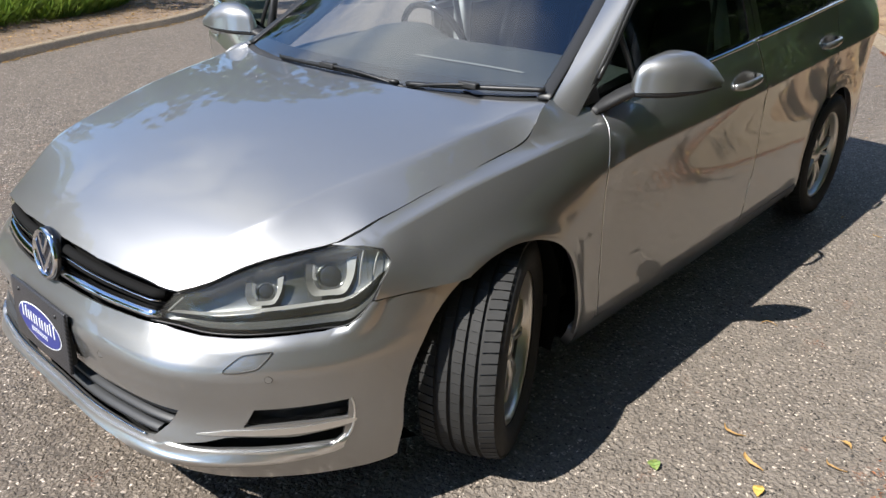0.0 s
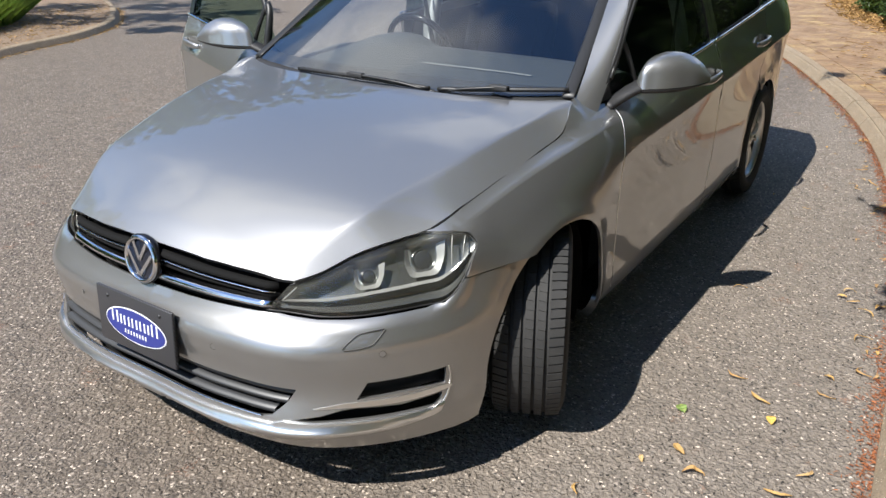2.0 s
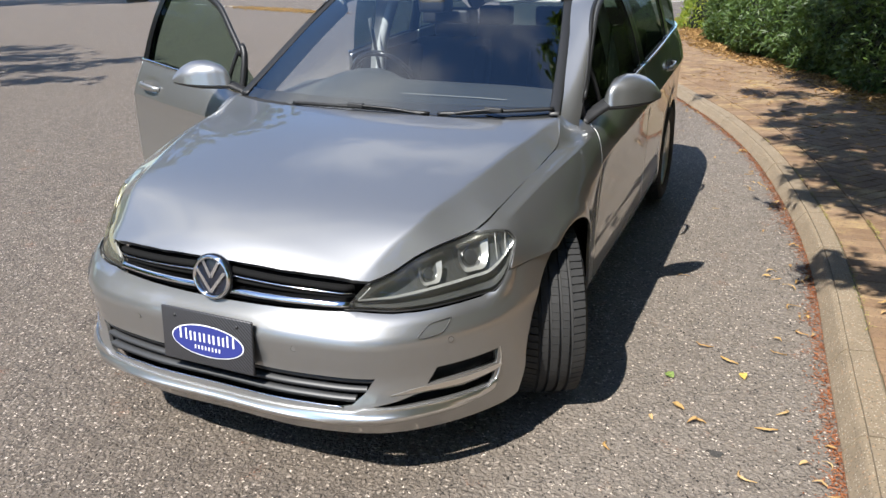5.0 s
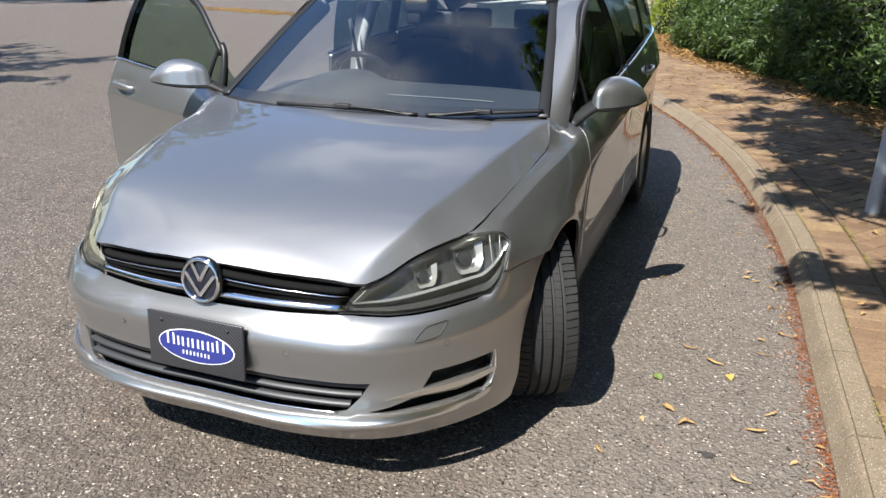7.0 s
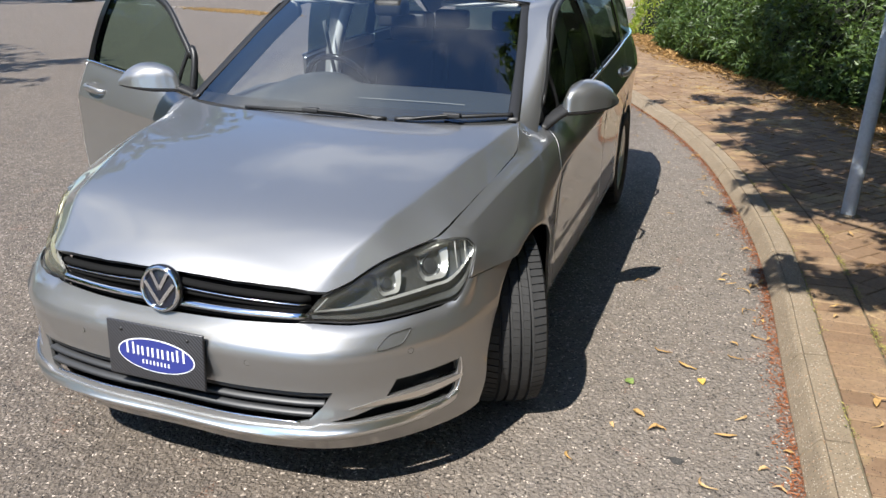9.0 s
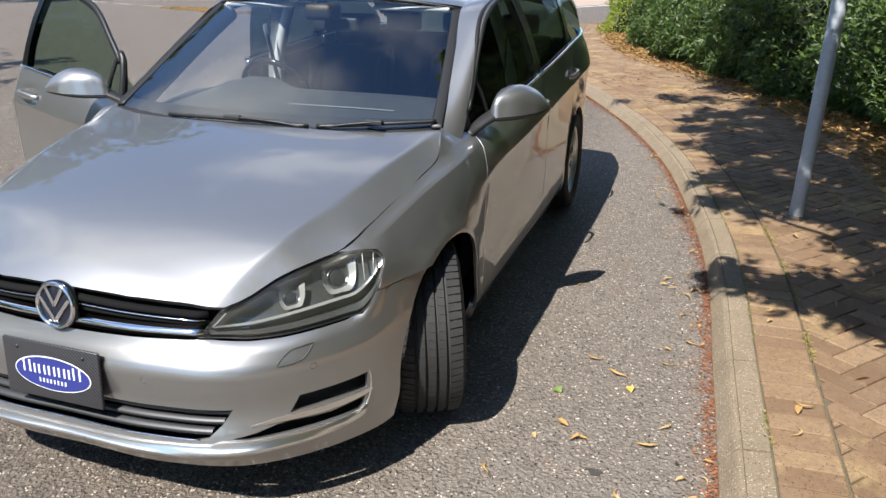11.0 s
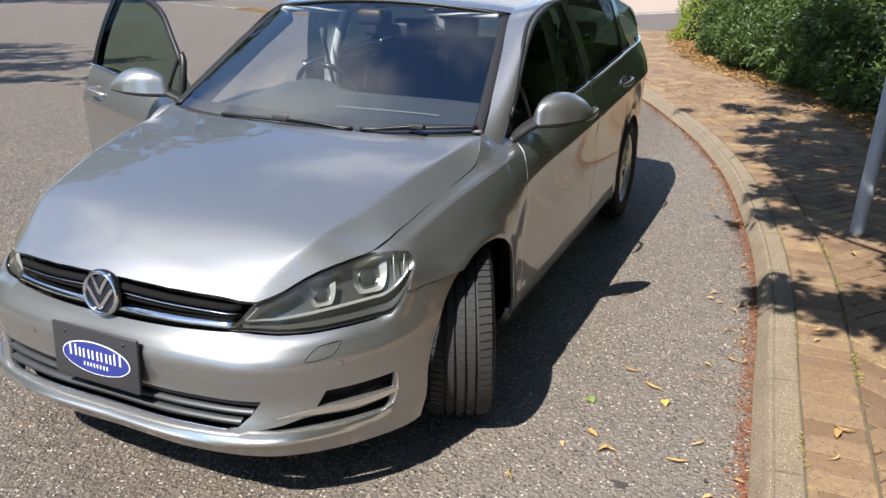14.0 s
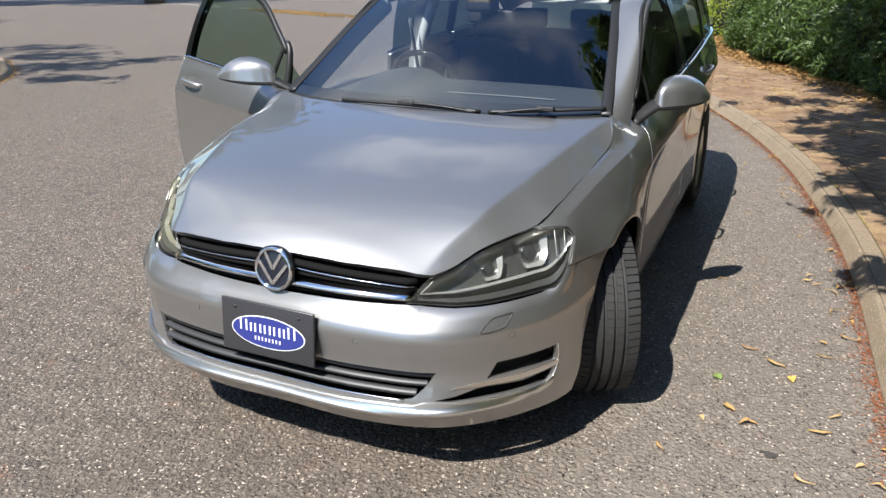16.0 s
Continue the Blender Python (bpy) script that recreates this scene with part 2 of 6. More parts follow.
def paint_material():
    m = mat("silver_grey_metallic_paint", (0.316, 0.315, 0.310), 0.40, 0.82, Coat_Weight=1.0, Coat_Roughness=0.01, Coat_IOR=1.82)
    N = Nodes(m)
    n = N.noise(1.4, 5)
    fl = N.add("TexNoise", Vector=N.co, Scale=900.0, Detail=1.0).outputs["Fac"]
    c = N.mix(fl, (0.270, 0.269, 0.265), (0.362, 0.361, 0.356))
    # faint film of dust on the paint
    overlay = N.ramp(n, (0.45, 0.0), (0.75, 0.10))
    N.set(N.b, "Base_Color", N.mix(overlay, c, (0.28, 0.272, 0.255)))
    N.set(N.b, "Roughness", N.ramp(n, (0.3, 0.39), (0.8, 0.43)))
    N.set(N.b, "Coat_Roughness", N.ramp(N.noise(6, 5), (0.45, 0.004), (0.8, 0.03)))
    return m


def glass_material(name, tint, gloss=1.0, haze=0.0):
    m = bpy.data.materials.new(name)
    m.use_nodes = True
    t = m.node_tree
    t.nodes.clear()
    out = t.nodes.new("ShaderNodeOutputMaterial")
    tr = t.nodes.new("ShaderNodeBsdfTransparent")
    tr.inputs["Color"].default_value = (*tint, 1)
    gl = t.nodes.new("ShaderNodeBsdfGlossy")
    gl.inputs["Roughness"].default_value = 0.015
    fr = t.nodes.new("ShaderNodeFresnel")
    fr.inputs["IOR"].default_value = 2.0
    mx = t.nodes.new("ShaderNodeMath")
    mx.operation = "MULTIPLY"
    mx.inputs[1].default_value = .71 * gloss
    t.links.new(fr.outputs[0], mx.inputs[0])
    mix = t.nodes.new("ShaderNodeMixShader")
    t.links.new(mx.outputs[0], mix.inputs[0])
    veil = t.nodes.new("ShaderNodeMixShader")
    veil.inputs[0].default_value = haze
    dull = t.nodes.new("ShaderNodeBsdfDiffuse")
    dull.inputs["Color"].default_value = (.62, .62, .58, 1)
    t.links.new(tr.outputs[0], veil.inputs[1])
    t.links.new(dull.outputs[0], veil.inputs[2])
    t.links.new((veil if haze else tr).outputs[0], mix.inputs[1])
    t.links.new(gl.outputs[0], mix.inputs[2])
    t.links.new(mix.outputs[0], out.inputs[0])
    return m


def asphalt_material():
    m = mat("worn_asphalt", (0.124, 0.122, 0.118), 0.85)
    N = Nodes(m)
    # stones of uneven outline: the lookup is bent by a fine noise
    bend = N.add("TexNoise", Vector=N.co, Scale=55.0, Detail=2.0)
    off = N.t.nodes.new("ShaderNodeVectorMath")
    off.operation = "MULTIPLY_ADD"
    N.t.links.new(bend.outputs["Color"], off.inputs[0])
    off.inputs[1].default_value = (0.022, 0.022, 0.022)
    N.t.links.new(N.co, off.inputs[2])
    co = off.outputs[0]
    v = N.add("TexVoronoi", Vector=co, Scale=66.0, Randomness=1.0)
    v2 = N.add("TexVoronoi", Vector=co, Scale=135.0, Randomness=1.0)
    chip = N.ramp(v.outputs["Distance"], (0.34, 1.0), (0.46, 0.0))
    chip2 = N.ramp(v2.outputs["Distance"], (0.32, 1.0), (0.5, 0.0))
    big = N.noise(0.7, 5)
    mid = N.noise(14, 6, 0.75)
    worn = N.ramp(N.noise(9, 6, 0.75), (0.34, 0.0), (0.66, 1.0))
    tone = N.add("SeparateColor", Color=v.outputs["Color"]).outputs[0]
    tone2 = N.add("SeparateColor", Color=v2.outputs["Color"]).outputs[1]
    stone = N.ramp(tone, (0.0, (0.070, 0.063, 0.055)), (0.45, (0.150, 0.135, 0.117)), (0.80, (0.205, 0.186, 0.162)), (0.90, (0.34, 0.315, 0.28)), (1.0, (0.52, 0.49, 0.45)))
    fine = N.ramp(tone2, (0.0, (0.050, 0.045, 0.039)), (0.30, (0.110, 0.099, 0.086)), (0.8, (0.165, 0.149, 0.130)), (1.0, (0.28, 0.256, 0.225)))
    gap = N.mix(worn, (0.095, 0.084, 0.071), (0.030, 0.026, 0.022))
    c = N.mix(chip2, gap, fine)
    c = N.mix(chip, c, stone)
    # smooth binder between the worn patches
    c = N.mix(N.ramp(worn, (0.0, 0.45), (1.0, 0.0)), c, (0.158, 0.142, 0.123))
    c = N.mix(N.ramp(mid, (0.45, 0.0), (0.75, 0.25)), c, (0.185, 0.168, 0.146))
    c = N.mix(N.ramp(big, (0.35, 0.0), (0.7, 0.15)), c, (0.215, 0.194, 0.168))
    # mottled paler tone that grows towards the kerb
    side = N.add("SeparateXYZ", Vector=N.co).outputs[0]
    overlay = N.mix(1.0, N.ramp(side, (0.45, 0.0), (1.0, 1.0)), N.ramp(N.noise(22, 6, 0.8), (0.3, 0.10), (0.7, 0.40)), "MULTIPLY")
    c = N.mix(overlay, c, (0.315, 0.31, 0.292))
    c = chips(N, c, co, 92.0, (0.60, 0.565, 0.51), 0.90)
    c = chips(N, c, co, 80.0, (0.020, 0.018, 0.016), 0.84)
    # rust-red rotted crumbs caught in the texture
    rust = N.mix(1.0, N.ramp(N.noise(4.2, 5, 0.7), (0.60, 0.0), (0.68, 0.75)), N.ramp(N.noise(95, 2, 0.6), (0.50, 0.0), (0.58, 1.0)), "MULTIPLY")
    c = N.mix(rust, c, (0.22, 0.105, 0.06))
    c = N.mix(1.0, c, (1.0, 0.90, 0.823), "MULTIPLY")
    N.set(N.b, "Base_Color", c)
    nb = N.bump(v.outputs["Distance"], 1.0, -0.008)
    nb = N.bump(v2.outputs["Distance"], 0.8, -0.004, nb)
    N.set(N.b, "Normal", N.bump(mid, 0.5, 0.008, nb))
    N.set(N.b, "Roughness", N.ramp(tone, (0.0, 0.92), (1.0, 0.6)))
    return m


def chips(N, c, co, scale, tint, share):
    """Small stone chips of one tint strewn through a surface."""
    v = N.add("TexVoronoi", Vector=co, Scale=scale, Randomness=1.0)
    pick = N.ramp(N.add("SeparateColor", Color=v.outputs["Color"]).outputs[0], (share, 0.0), (share + .02, 1.0))
    spot = N.ramp(v.outputs["Distance"], (0.30, 1.0), (0.42, 0.0))
    return N.mix(N.mix(1.0, pick, spot, "MULTIPLY"), c, tint)


def brick_material(name, dark, light, warm):
    m = mat(name, light, 0.85)
    N = Nodes(m)
    r = N.t.nodes.new("ShaderNodeObjectInfo").outputs["Random"]
    isl = N.t.nodes.new("ShaderNodeNewGeometry").outputs["Random Per Island"]
    geo = N.t.nodes.new("ShaderNodeNewGeometry").outputs["Position"]
    rr = N.add("Math", i0=r, i1=isl)
    f = N.add("Math", i0=rr.outputs[0], i1=1.0)
    f.operation = "MODULO"
    c = N.ramp(f.outputs[0], (0.0, dark), (0.5, light), (1.0, warm))
    n = N.noise(45, 6, 0.7, geo)
    c = N.mix(N.ramp(n, (0.35, 0.0), (0.75, 0.55)), c, tuple(0.55 * a for a in dark))
    c = N.mix(N.ramp(N.noise(2.2, 5, 0.6, geo), (0.45, 0.0), (0.75, 0.4)), c, (0.27, 0.20, 0.14))
    c = N.mix(N.ramp(N.noise(1.9, 6, 0.75, geo), (0.52, 0.0), (0.66, 0.6)), c, (0.42, 0.31, 0.14))
    c = chips(N, c, geo, 150.0, (0.52, 0.44, 0.33), 0.80)
    c = chips(N, c, geo, 150.0, tuple(0.3 * a for a in dark), 0.72)
    N.set(N.b, "Base_Color", c)
    N.set(N.b, "Normal", N.bump(N.noise(160, 4, 0.7, geo), 0.5, 0.004))
    return m


def rough_material(name, a, b, scale, bump=0.004, rough=0.9, scale2=None, pos=False, speck=0.0):
    m = mat(name, a, rough)
    N = Nodes(m)
    co = N.t.nodes.new("ShaderNodeNewGeometry").outputs["Position"] if pos else N.co
    n = N.noise(scale, 6, 0.7, co)
    c = N.mix(N.ramp(n, (0.3, 0.0), (0.7, 1.0)), a, b)
    n2 = N.noise(scale2 or scale * 8, 4, 0.7, co)
    c = N.mix(N.ramp(n2, (0.45, 0.0), (0.8, 0.5)), c, tuple(0.45 * v for v in a))
    if speck:
        c = chips(N, c, co, 160.0, (0.46, 0.40, 0.31), 0.82)
        c = chips(N, c, co, 150.0, (0.08, 0.062, 0.042), 1 - .4 * speck)
        c = chips(N, c, co, 90.0, (0.30, 0.19, 0.11), 0.85)
    N.set(N.b, "Base_Color", c)
    N.set(N.b, "Normal", N.bump(n2, 0.7, bump))
    return m


def leaf_material(name, a, b, rough=0.45, trans=0.25):
    m = mat(name, a, rough)
    N = Nodes(m)
    g = N.t.nodes.new("ShaderNodeNewGeometry")
    c = N.ramp(g.outputs["Random Per Island"], (0.0, a), (1.0, b))
    N.set(N.b, "Base_Color", c)
    t = N.t
    tl = t.nodes.new("ShaderNodeBsdfTranslucent")
    t.links.new(N.mix(0.5, c, (0.25, 0.35, 0.03)), tl.inputs["Color"])
    mx = t.nodes.new("ShaderNodeMixShader")
    mx.inputs[0].default_value = trans
    t.links.new(N.b.outputs[0], mx.inputs[1])
    t.links.new(tl.outputs[0], mx.inputs[2])
    t.links.new(mx.outputs[0], t.nodes["Material Output"].inputs[0])
    return m


PAINT = paint_material()
CHROME = mat("bright_chrome", (0.82, 0.83, 0.85), 0.08, 1.0)
SATIN = mat("satin_aluminium", (0.80, 0.79, 0.77), 0.30, 1.0)
STRIP = mat("bright_rolled_trim", (0.78, 0.78, 0.775), 0.31, 1.0)
SLAT = mat("dark_grey_gloss_slat", (0.034, 0.035, 0.037), 0.45)
GLOSSBLACK = mat("gloss_black_plastic", (0.008, 0.008, 0.009), 0.12)
BLACK = rough_material("black_textured_plastic", (0.014, 0.014, 0.015), (0.022, 0.022, 0.023), 30, 0.001, 0.55)
RUBBER = rough_material("tyre_rubber", (0.015, 0.015, 0.0145), (0.028, 0.027, 0.026), 14, 0.001, 0.75)
DARK = mat("dark_cavity", (0.008, 0.008, 0.008), 0.9, Specular_IOR_Level=0.12)
SEAL = mat("black_window_seal", (0.012, 0.012, 0.012), 0.45)
WSGLASS = glass_material("windscreen_glass", (0.82, 0.90, 0.93), 2.0)
SIDEGLASS = glass_material("side_window_glass", (0.30, 0.40, 0.34), 0.45)
PRIVGLASS = glass_material("dark_privacy_glass", (0.20, 0.27, 0.25), 0.5)
LENS = glass_material("clear_lamp_lens", (0.90, 0.92, 0.90), 0.6, 0.018)
YELLOWLENS = glass_material("yellowed_lamp_lens", (0.86, 0.84, 0.62), 0.6, 0.055)
WHEEL = mat("silver_alloy", (0.72, 0.70, 0.66), 0.34, 0.9)
FABRIC = rough_material("charcoal_seat_fabric", (0.022, 0.023, 0.026), (0.035, 0.036, 0.040), 60, 0.001, 0.9)
TRIMGREY = rough_material("grey_dashboard_plastic", (0.034, 0.038, 0.040), (0.048, 0.052, 0.054), 90, 0.001, 0.6)
PALETRIM = rough_material("pale_grey_cabin_trim", (0.52, 0.52, 0.50), (0.60, 0.60, 0.58), 30, 0.001, 0.8)
ASPHALT = asphalt_material()
KERB = rough_material("weathered_concrete", (0.190, 0.146, 0.096), (0.250, 0.196, 0.132), 5, 0.006, 0.9, 90, True, 0.6)
BRICK = brick_material("brown_red_paving_brick", (0.162, 0.096, 0.052), (0.226, 0.140, 0.077), (0.278, 0.182, 0.102))
MORTAR = rough_material("sandy_joint_fill", (0.095, 0.080, 0.048), (0.15, 0.125, 0.078), 12, 0.004)
SOIL = rough_material("dry_soil", (0.145, 0.098, 0.062), (0.23, 0.165, 0.11), 4, 0.02, 0.95, 60)
GALV = rough_material("grey_painted_steel", (0.37, 0.41, 0.45), (0.46, 0.50, 0.53), 8, 0.001, 0.5)
LINEPAINT = rough_material("worn_white_road_paint", (0.75, 0.75, 0.72), (0.62, 0.61, 0.58), 6, 0.002, 0.8)

# -------- the car's body lines (x to the car's left, y towards its tail, front axle near y = 0) --------
W = sline((-.62, .745), (-.45, .812), (-.33, .852), (-.1, .885), (.4, .8935), (1.2, .897), (2.2, .8965), (2.8, .888), (3.3, .835), (3.6, .72))
ZC = sline((-.6, .545), (-.3, .63), (.1, .712), (.42, .771), (.86, .797), (1.5, .826), (2.4, .868), (3.6, .91))
ZS = sline((-.6, .700), (-.4, .757), (-.2, .808), (0, .846), (.12, .863), (.226, .876), (.35, .886), (.5, .894), (1.0, .924), (1.8, .966), (2.6, 1.008), (3.6, 1.03))
XS = sline((-.6, .700), (-.4, .757), (-.2, .791), (0, .821), (.12, .837), (.226, .848), (.35, .854), (.5, .855), (1.0, .866), (1.8, .872), (2.6, .860), (3.1, .838), (3.6, .70))
ZT = line((-.6, .690), (-.49, .743), (-.40, .772), (-.30, .798), (-.12, .840), (0, .855), (.11, .868), (.175, .888), (.22, .920), (.26, .948), (.30, .955), (.34, .947), (.42, .93), (.8, .965), (1.1, .985), (1.54, 1.02), (2.45, 1.085), (3.6, 1.12))
XT = line((-.6, .64), (-.49, .692), (-.40, .711), (-.30, .726), (-.12, .749), (0, .756), (.11, .760), (.175, .762), (.22, .765), (.26, .763), (.30, .768), (.34, .778), (.42, .80), (.8, .835), (1.5, .856), (2.45, .846), (3.0, .815), (3.6, .66))
XK = line((-.6, .64), (-.49, .695), (-.40, .719), (-.30, .735), (-.234, .743), (-.12, .758), (0, .768), (.06, .7715), (.11, .777), (.16, .787), (.20, .795), (.30, .803), (.42, .80), (.8, .835), (1.5, .856), (2.45, .846), (3.0, .815), (3.6, .66))
ZK = line((-.6, .690), (-.49, .743), (-.40, .777), (-.30, .803), (-.234, .818), (-.12, .843), (0, .861), (.06, .870), (.11, .879), (.16, .888), (.20, .896), (.30, .913), (.42, .93), (.8, .965), (1.1, .985), (1.54, 1.02), (2.45, 1.085), (3.6, 1.12))
DK = line((-.5, -1.3), (-.2, -1.3), (0, -1.15), (.12, -.78), (.20, -.76), (.25, -.88), (.29, -1.15), (.34, -1.25))
AC, AR = (-.057, .312), .362
RA = (2.63, .317)


def side_x(y, z):
    w, zc = W(y), ZC(y)
    K = [(.14, w - .075), (.24, w - .026), (.42, w - .018), (zc, w), (ZS(y), XS(y)), (ZK(y), XK(y))]
    sl = [(K[i + 1][1] - K[i][1]) / (K[i + 1][0] - K[i][0]) for i in range(5)]
    c = sstep(.22, .50, y)
    top = sl[4] + (DK(y) - sl[4]) * (1 - sstep(.34, .42, y)) * sstep(-.5, -.4, y)
    if z <= K[0][0]:
        x = K[0][1] + sl[0] * (z - K[0][0])
    elif z >= K[5][0]:
        x = K[5][1] + top * (z - K[5][0])
    else:
        i = 0
        while z > K[i + 1][0]:
            i += 1
        D = [sl[0]] + [0.5 * (sl[k - 1] + sl[k]) for k in range(1, 5)] + [top]
        da, db = D[i], D[i + 1]
        if i == 2:
            db = (1 - c) * db + c * 0.20
        f = sstep(-.42, -.30, y) * (1 - sstep(.30, .55, y))
        if i == 4:
            da = (1 - f) * da + f * .85 * sl[4]
        if i == 3:
            da = (1 - c) * da + c * -0.17
            db = (1 - f) * db + f * (sl[3] - .22)
        h = K[i + 1][0] - K[i][0]
        x = herm(K[i][1], K[i + 1][1], da * h, db * h, (z - K[i][0]) / h)
    for (ay, az), ar in ((AC, AR), (RA, .348)):
        r = math.hypot(y - ay, z - az)
        if .3 < r < .6 and z > .16:
            x += .010 * math.exp(-((r - ar - .004) / .035) ** 2)
    for hy, hz in ((1.36, .885), (2.30, .925)):
        q = ((y - hy) / .075) ** 2 + ((z - hz) / .03) ** 2
        if q < 6:
            x -= .012 * math.exp(-q)
    return x


def side(y, z):
    return Vector((side_x(y, z), y, z))


def arch(c, r, a0, a1, n=26):
    return [(c[0] + r * math.cos(radians(a0 + (a1 - a0) * i / n)), c[1] + r * math.sin(radians(a0 + (a1 - a0) * i / n))) for i in range(n + 1)]


def top_run(y0, y1, n=24, dz=0.0):
    return [(y0 + (y1 - y0) * i / n, ZT(y0 + (y1 - y0) * i / n) + dz) for i in range(n + 1)]


# bonnet: height over (x, y): a flat arch inside the crease, a steeper strip outside it
HCS = sline((-.82, .714), (-.70, .780), (-.45, .865), (-.2, .921), (.12, .963), (.3, .980))
HXC = sline((-.845, .438), (-.766, .466), (-.706, .487), (-.6, .540), (-.5, .570), (-.4, .597), (-.3, .625), (-.2, .649), (-.1, .668), (0, .686), (.1, .703), (.2, .724), (.288, .745), (.4, .76))
HZC = sline((-.845, .634), (-.766, .682), (-.706, .722), (-.6, .782), (-.5, .816), (-.4, .840), (-.3, .863), (-.2, .884), (-.1, .902), (0, .918), (.1, .932), (.2, .950), (.288, .966), (.4, .975))
HXE = line((-.83, .452), (-.783, .478), (-.733, .518), (-.653, .569), (-.58, .624), (-.527, .660), (-.48, .692), (-.44, .706), (-.40, .717), (-.30, .733), (-.12, .757), (.3, .768))
HZE = line((-.83, .650), (-.783, .676), (-.733, .682), (-.653, .706), (-.58, .730), (-.527, .742), (-.48, .750), (-.44, .762), (-.40, .777), (-.30, .803), (-.234, .818), (-.12, .843), (0, .861), (.066, .871), (.11, .880), (.135, .889), (.161, .906), (.185, .925), (.209, .943), (.23, .955), (.252, .962), (.288, .966), (.4, .967))
HSL = line((-.85, -.6), (-.783, -.68), (-.733, -.76), (-.653, -.87), (-.58, -.79), (-.48, -.60), (-.4, -.49), (-.3, -.545), (-.2, -.60), (0, -.68), (.1, -.72), (.16, -.60), (.21, -.42), (.26, -.36), (.3, -.36))


def EX(y):
    k = sstep(-.46, -.40, y)
    return HXE(y) if k == 0 else (1 - k) * HXE(y) + k * side_x(y, HZE(y))


def HC(y):
    d = max(0, -.76 - y)
    return HCS(y) - 2.6 * d * d


def bonnet(x, y):
    ax = abs(x)
    z0, xc, zc = HC(y), HXC(y), HZC(y)
    zi = z0 + (zc - z0) * (ax / xc) ** 2
    zo = zc + HSL(y) * (ax - xc)
    k = .0022
    m = min(zi, zo)
    return Vector((x, y, m - k * math.log(math.exp((m - zi) / k) + math.exp((m - zo) / k))))


# front bumper: distance a along the plan from the centre, height z
BZ = (.18, .25, .37, .47, .503, .509, .56, .63)
BY0 = line(*zip(BZ, (-.865, -.908, -.892, -.9055, -.9066, -.9045, -.878, -.85)))
BY1 = line(*zip(BZ, (-.86, -.902, -.884, -.8965, -.8966, -.8935, -.858, -.82)))
BY2 = line(*zip(BZ, (-.80, -.852, -.834, -.8475, -.8475, -.8430, -.80, -.745)))
BY3 = line(*zip(BZ, (-.645, -.695, -.688, -.7035, -.7035, -.6995, -.665, -.585)))
BY4 = line(*zip(BZ, (-.50, -.545, -.552, -.558, -.556, -.5520, -.505, -.452)))
BX5 = line(*zip(BZ, (.835, .855, .860, .860, .8596, .8592, .850, .835)))
BX6 = line(*zip(BZ, (.85, .872, .882, .885, .8848, .8845, .882, .877)))


LIPZ = line((.42, .577), (.49, .571), (.57, .567), (.66, .568), (.76, .572), (.85, .573), (.893, .580), (.910, .603), (.922, .635))


def bumper(a, z):
    s = -1 if a < 0 else 1
    q = abs(a)
    K = [(-.30, -.30, BY1(z)), (0, 0, BY0(z)), (.30, .30, BY1(z)), (.53, .52, BY2(z)), (.77, .70, BY3(z)), (.94, .795, BY4(z)), (1.13, BX5(z), -.37), (1.30, BX6(z), -.20), (1.4, BX6(z) + .003, -.10)]
    i = 1
    while i < 7 and q > K[i + 1][0]:
        i += 1
    h = K[i + 1][0] - K[i][0]
    r = []
    lip = sstep(.40, .47, q) * (1 - sstep(.86, .925, q)) * max(0, (z - LIPZ(q) + .020) / .020)
    for c in (1, 2):
        def tan(k):
            if k + 1 >= len(K):
                return (K[k][c] - K[k - 1][c]) / (K[k][0] - K[k - 1][0])
            l0, l1 = K[k][0] - K[k - 1][0], K[k + 1][0] - K[k][0]
            return ((K[k][c] - K[k - 1][c]) / l0 * l1 + (K[k + 1][c] - K[k][c]) / l1 * l0) / (l0 + l1)
        r.append(herm(K[i][c], K[i + 1][c], tan(i) * h, tan(i + 1) * h, (q - K[i][0]) / h))
    lip = .013 * min(lip, 1.3) ** 2
    push = .0135 * math.exp(-((q - .925) / .045) ** 2) * sstep(.52, .62, z)
    return Vector((s * (r[0] + push - .45 * lip), r[1] + .9 * lip, z))


def mirrored(pts):
    return [(-a, z) for a, z in reversed(pts)]


def folds(y0, y1, n=50):
    return [[(y0 + (y1 - y0) * i / n, ZC(y0 + (y1 - y0) * i / n) + o) for i in range(n + 1)] for o in (-.007, 0, .007)]


car = empty("car", "silver-grey metallic estate car with its driver's door standing open", "car")

# fender
fender_out = [(-.462, .634), (-.437, .673), (-.399, .712), (-.405, .738), (-.44, .748), (-.487, .748)] + [(y, HZE(y) - .0004) for y in [-.47] + [-.42 + .05 * i for i in range(11)] + [.10, .12, .135, .148, .16, .172, .185, .197, .21, .225, .24, .255, .27, .288]] + \
    [(.30, .972), (.325, .972), (.352, .955), (.37, .940), (.435, .930), (.431, .905), (.422, .886), (.403, .835), (.387, .765), (.390, .71), (.404, .60), (.424, .45), (.439, .25)] + arch(AC, AR, -10, 118, 34)
seam_y = AC[0] - math.sqrt(AR ** 2 - (.633 - AC[1]) ** 2)
fender_out = fender_out[:-1] + [(seam_y, .634)]
for xf, nm in ((None, "fender"), (MIRROR, "fender")):
    panel(nm, fender_out, side, PAINT, car, step=.02, thick=.012, xf=xf, lines=folds(.22, .375) + [[(-.38 + .02 * i, ZS(-.38 + .02 * i) + o) for i in range(37)] for o in (-.005, 0, .005)])

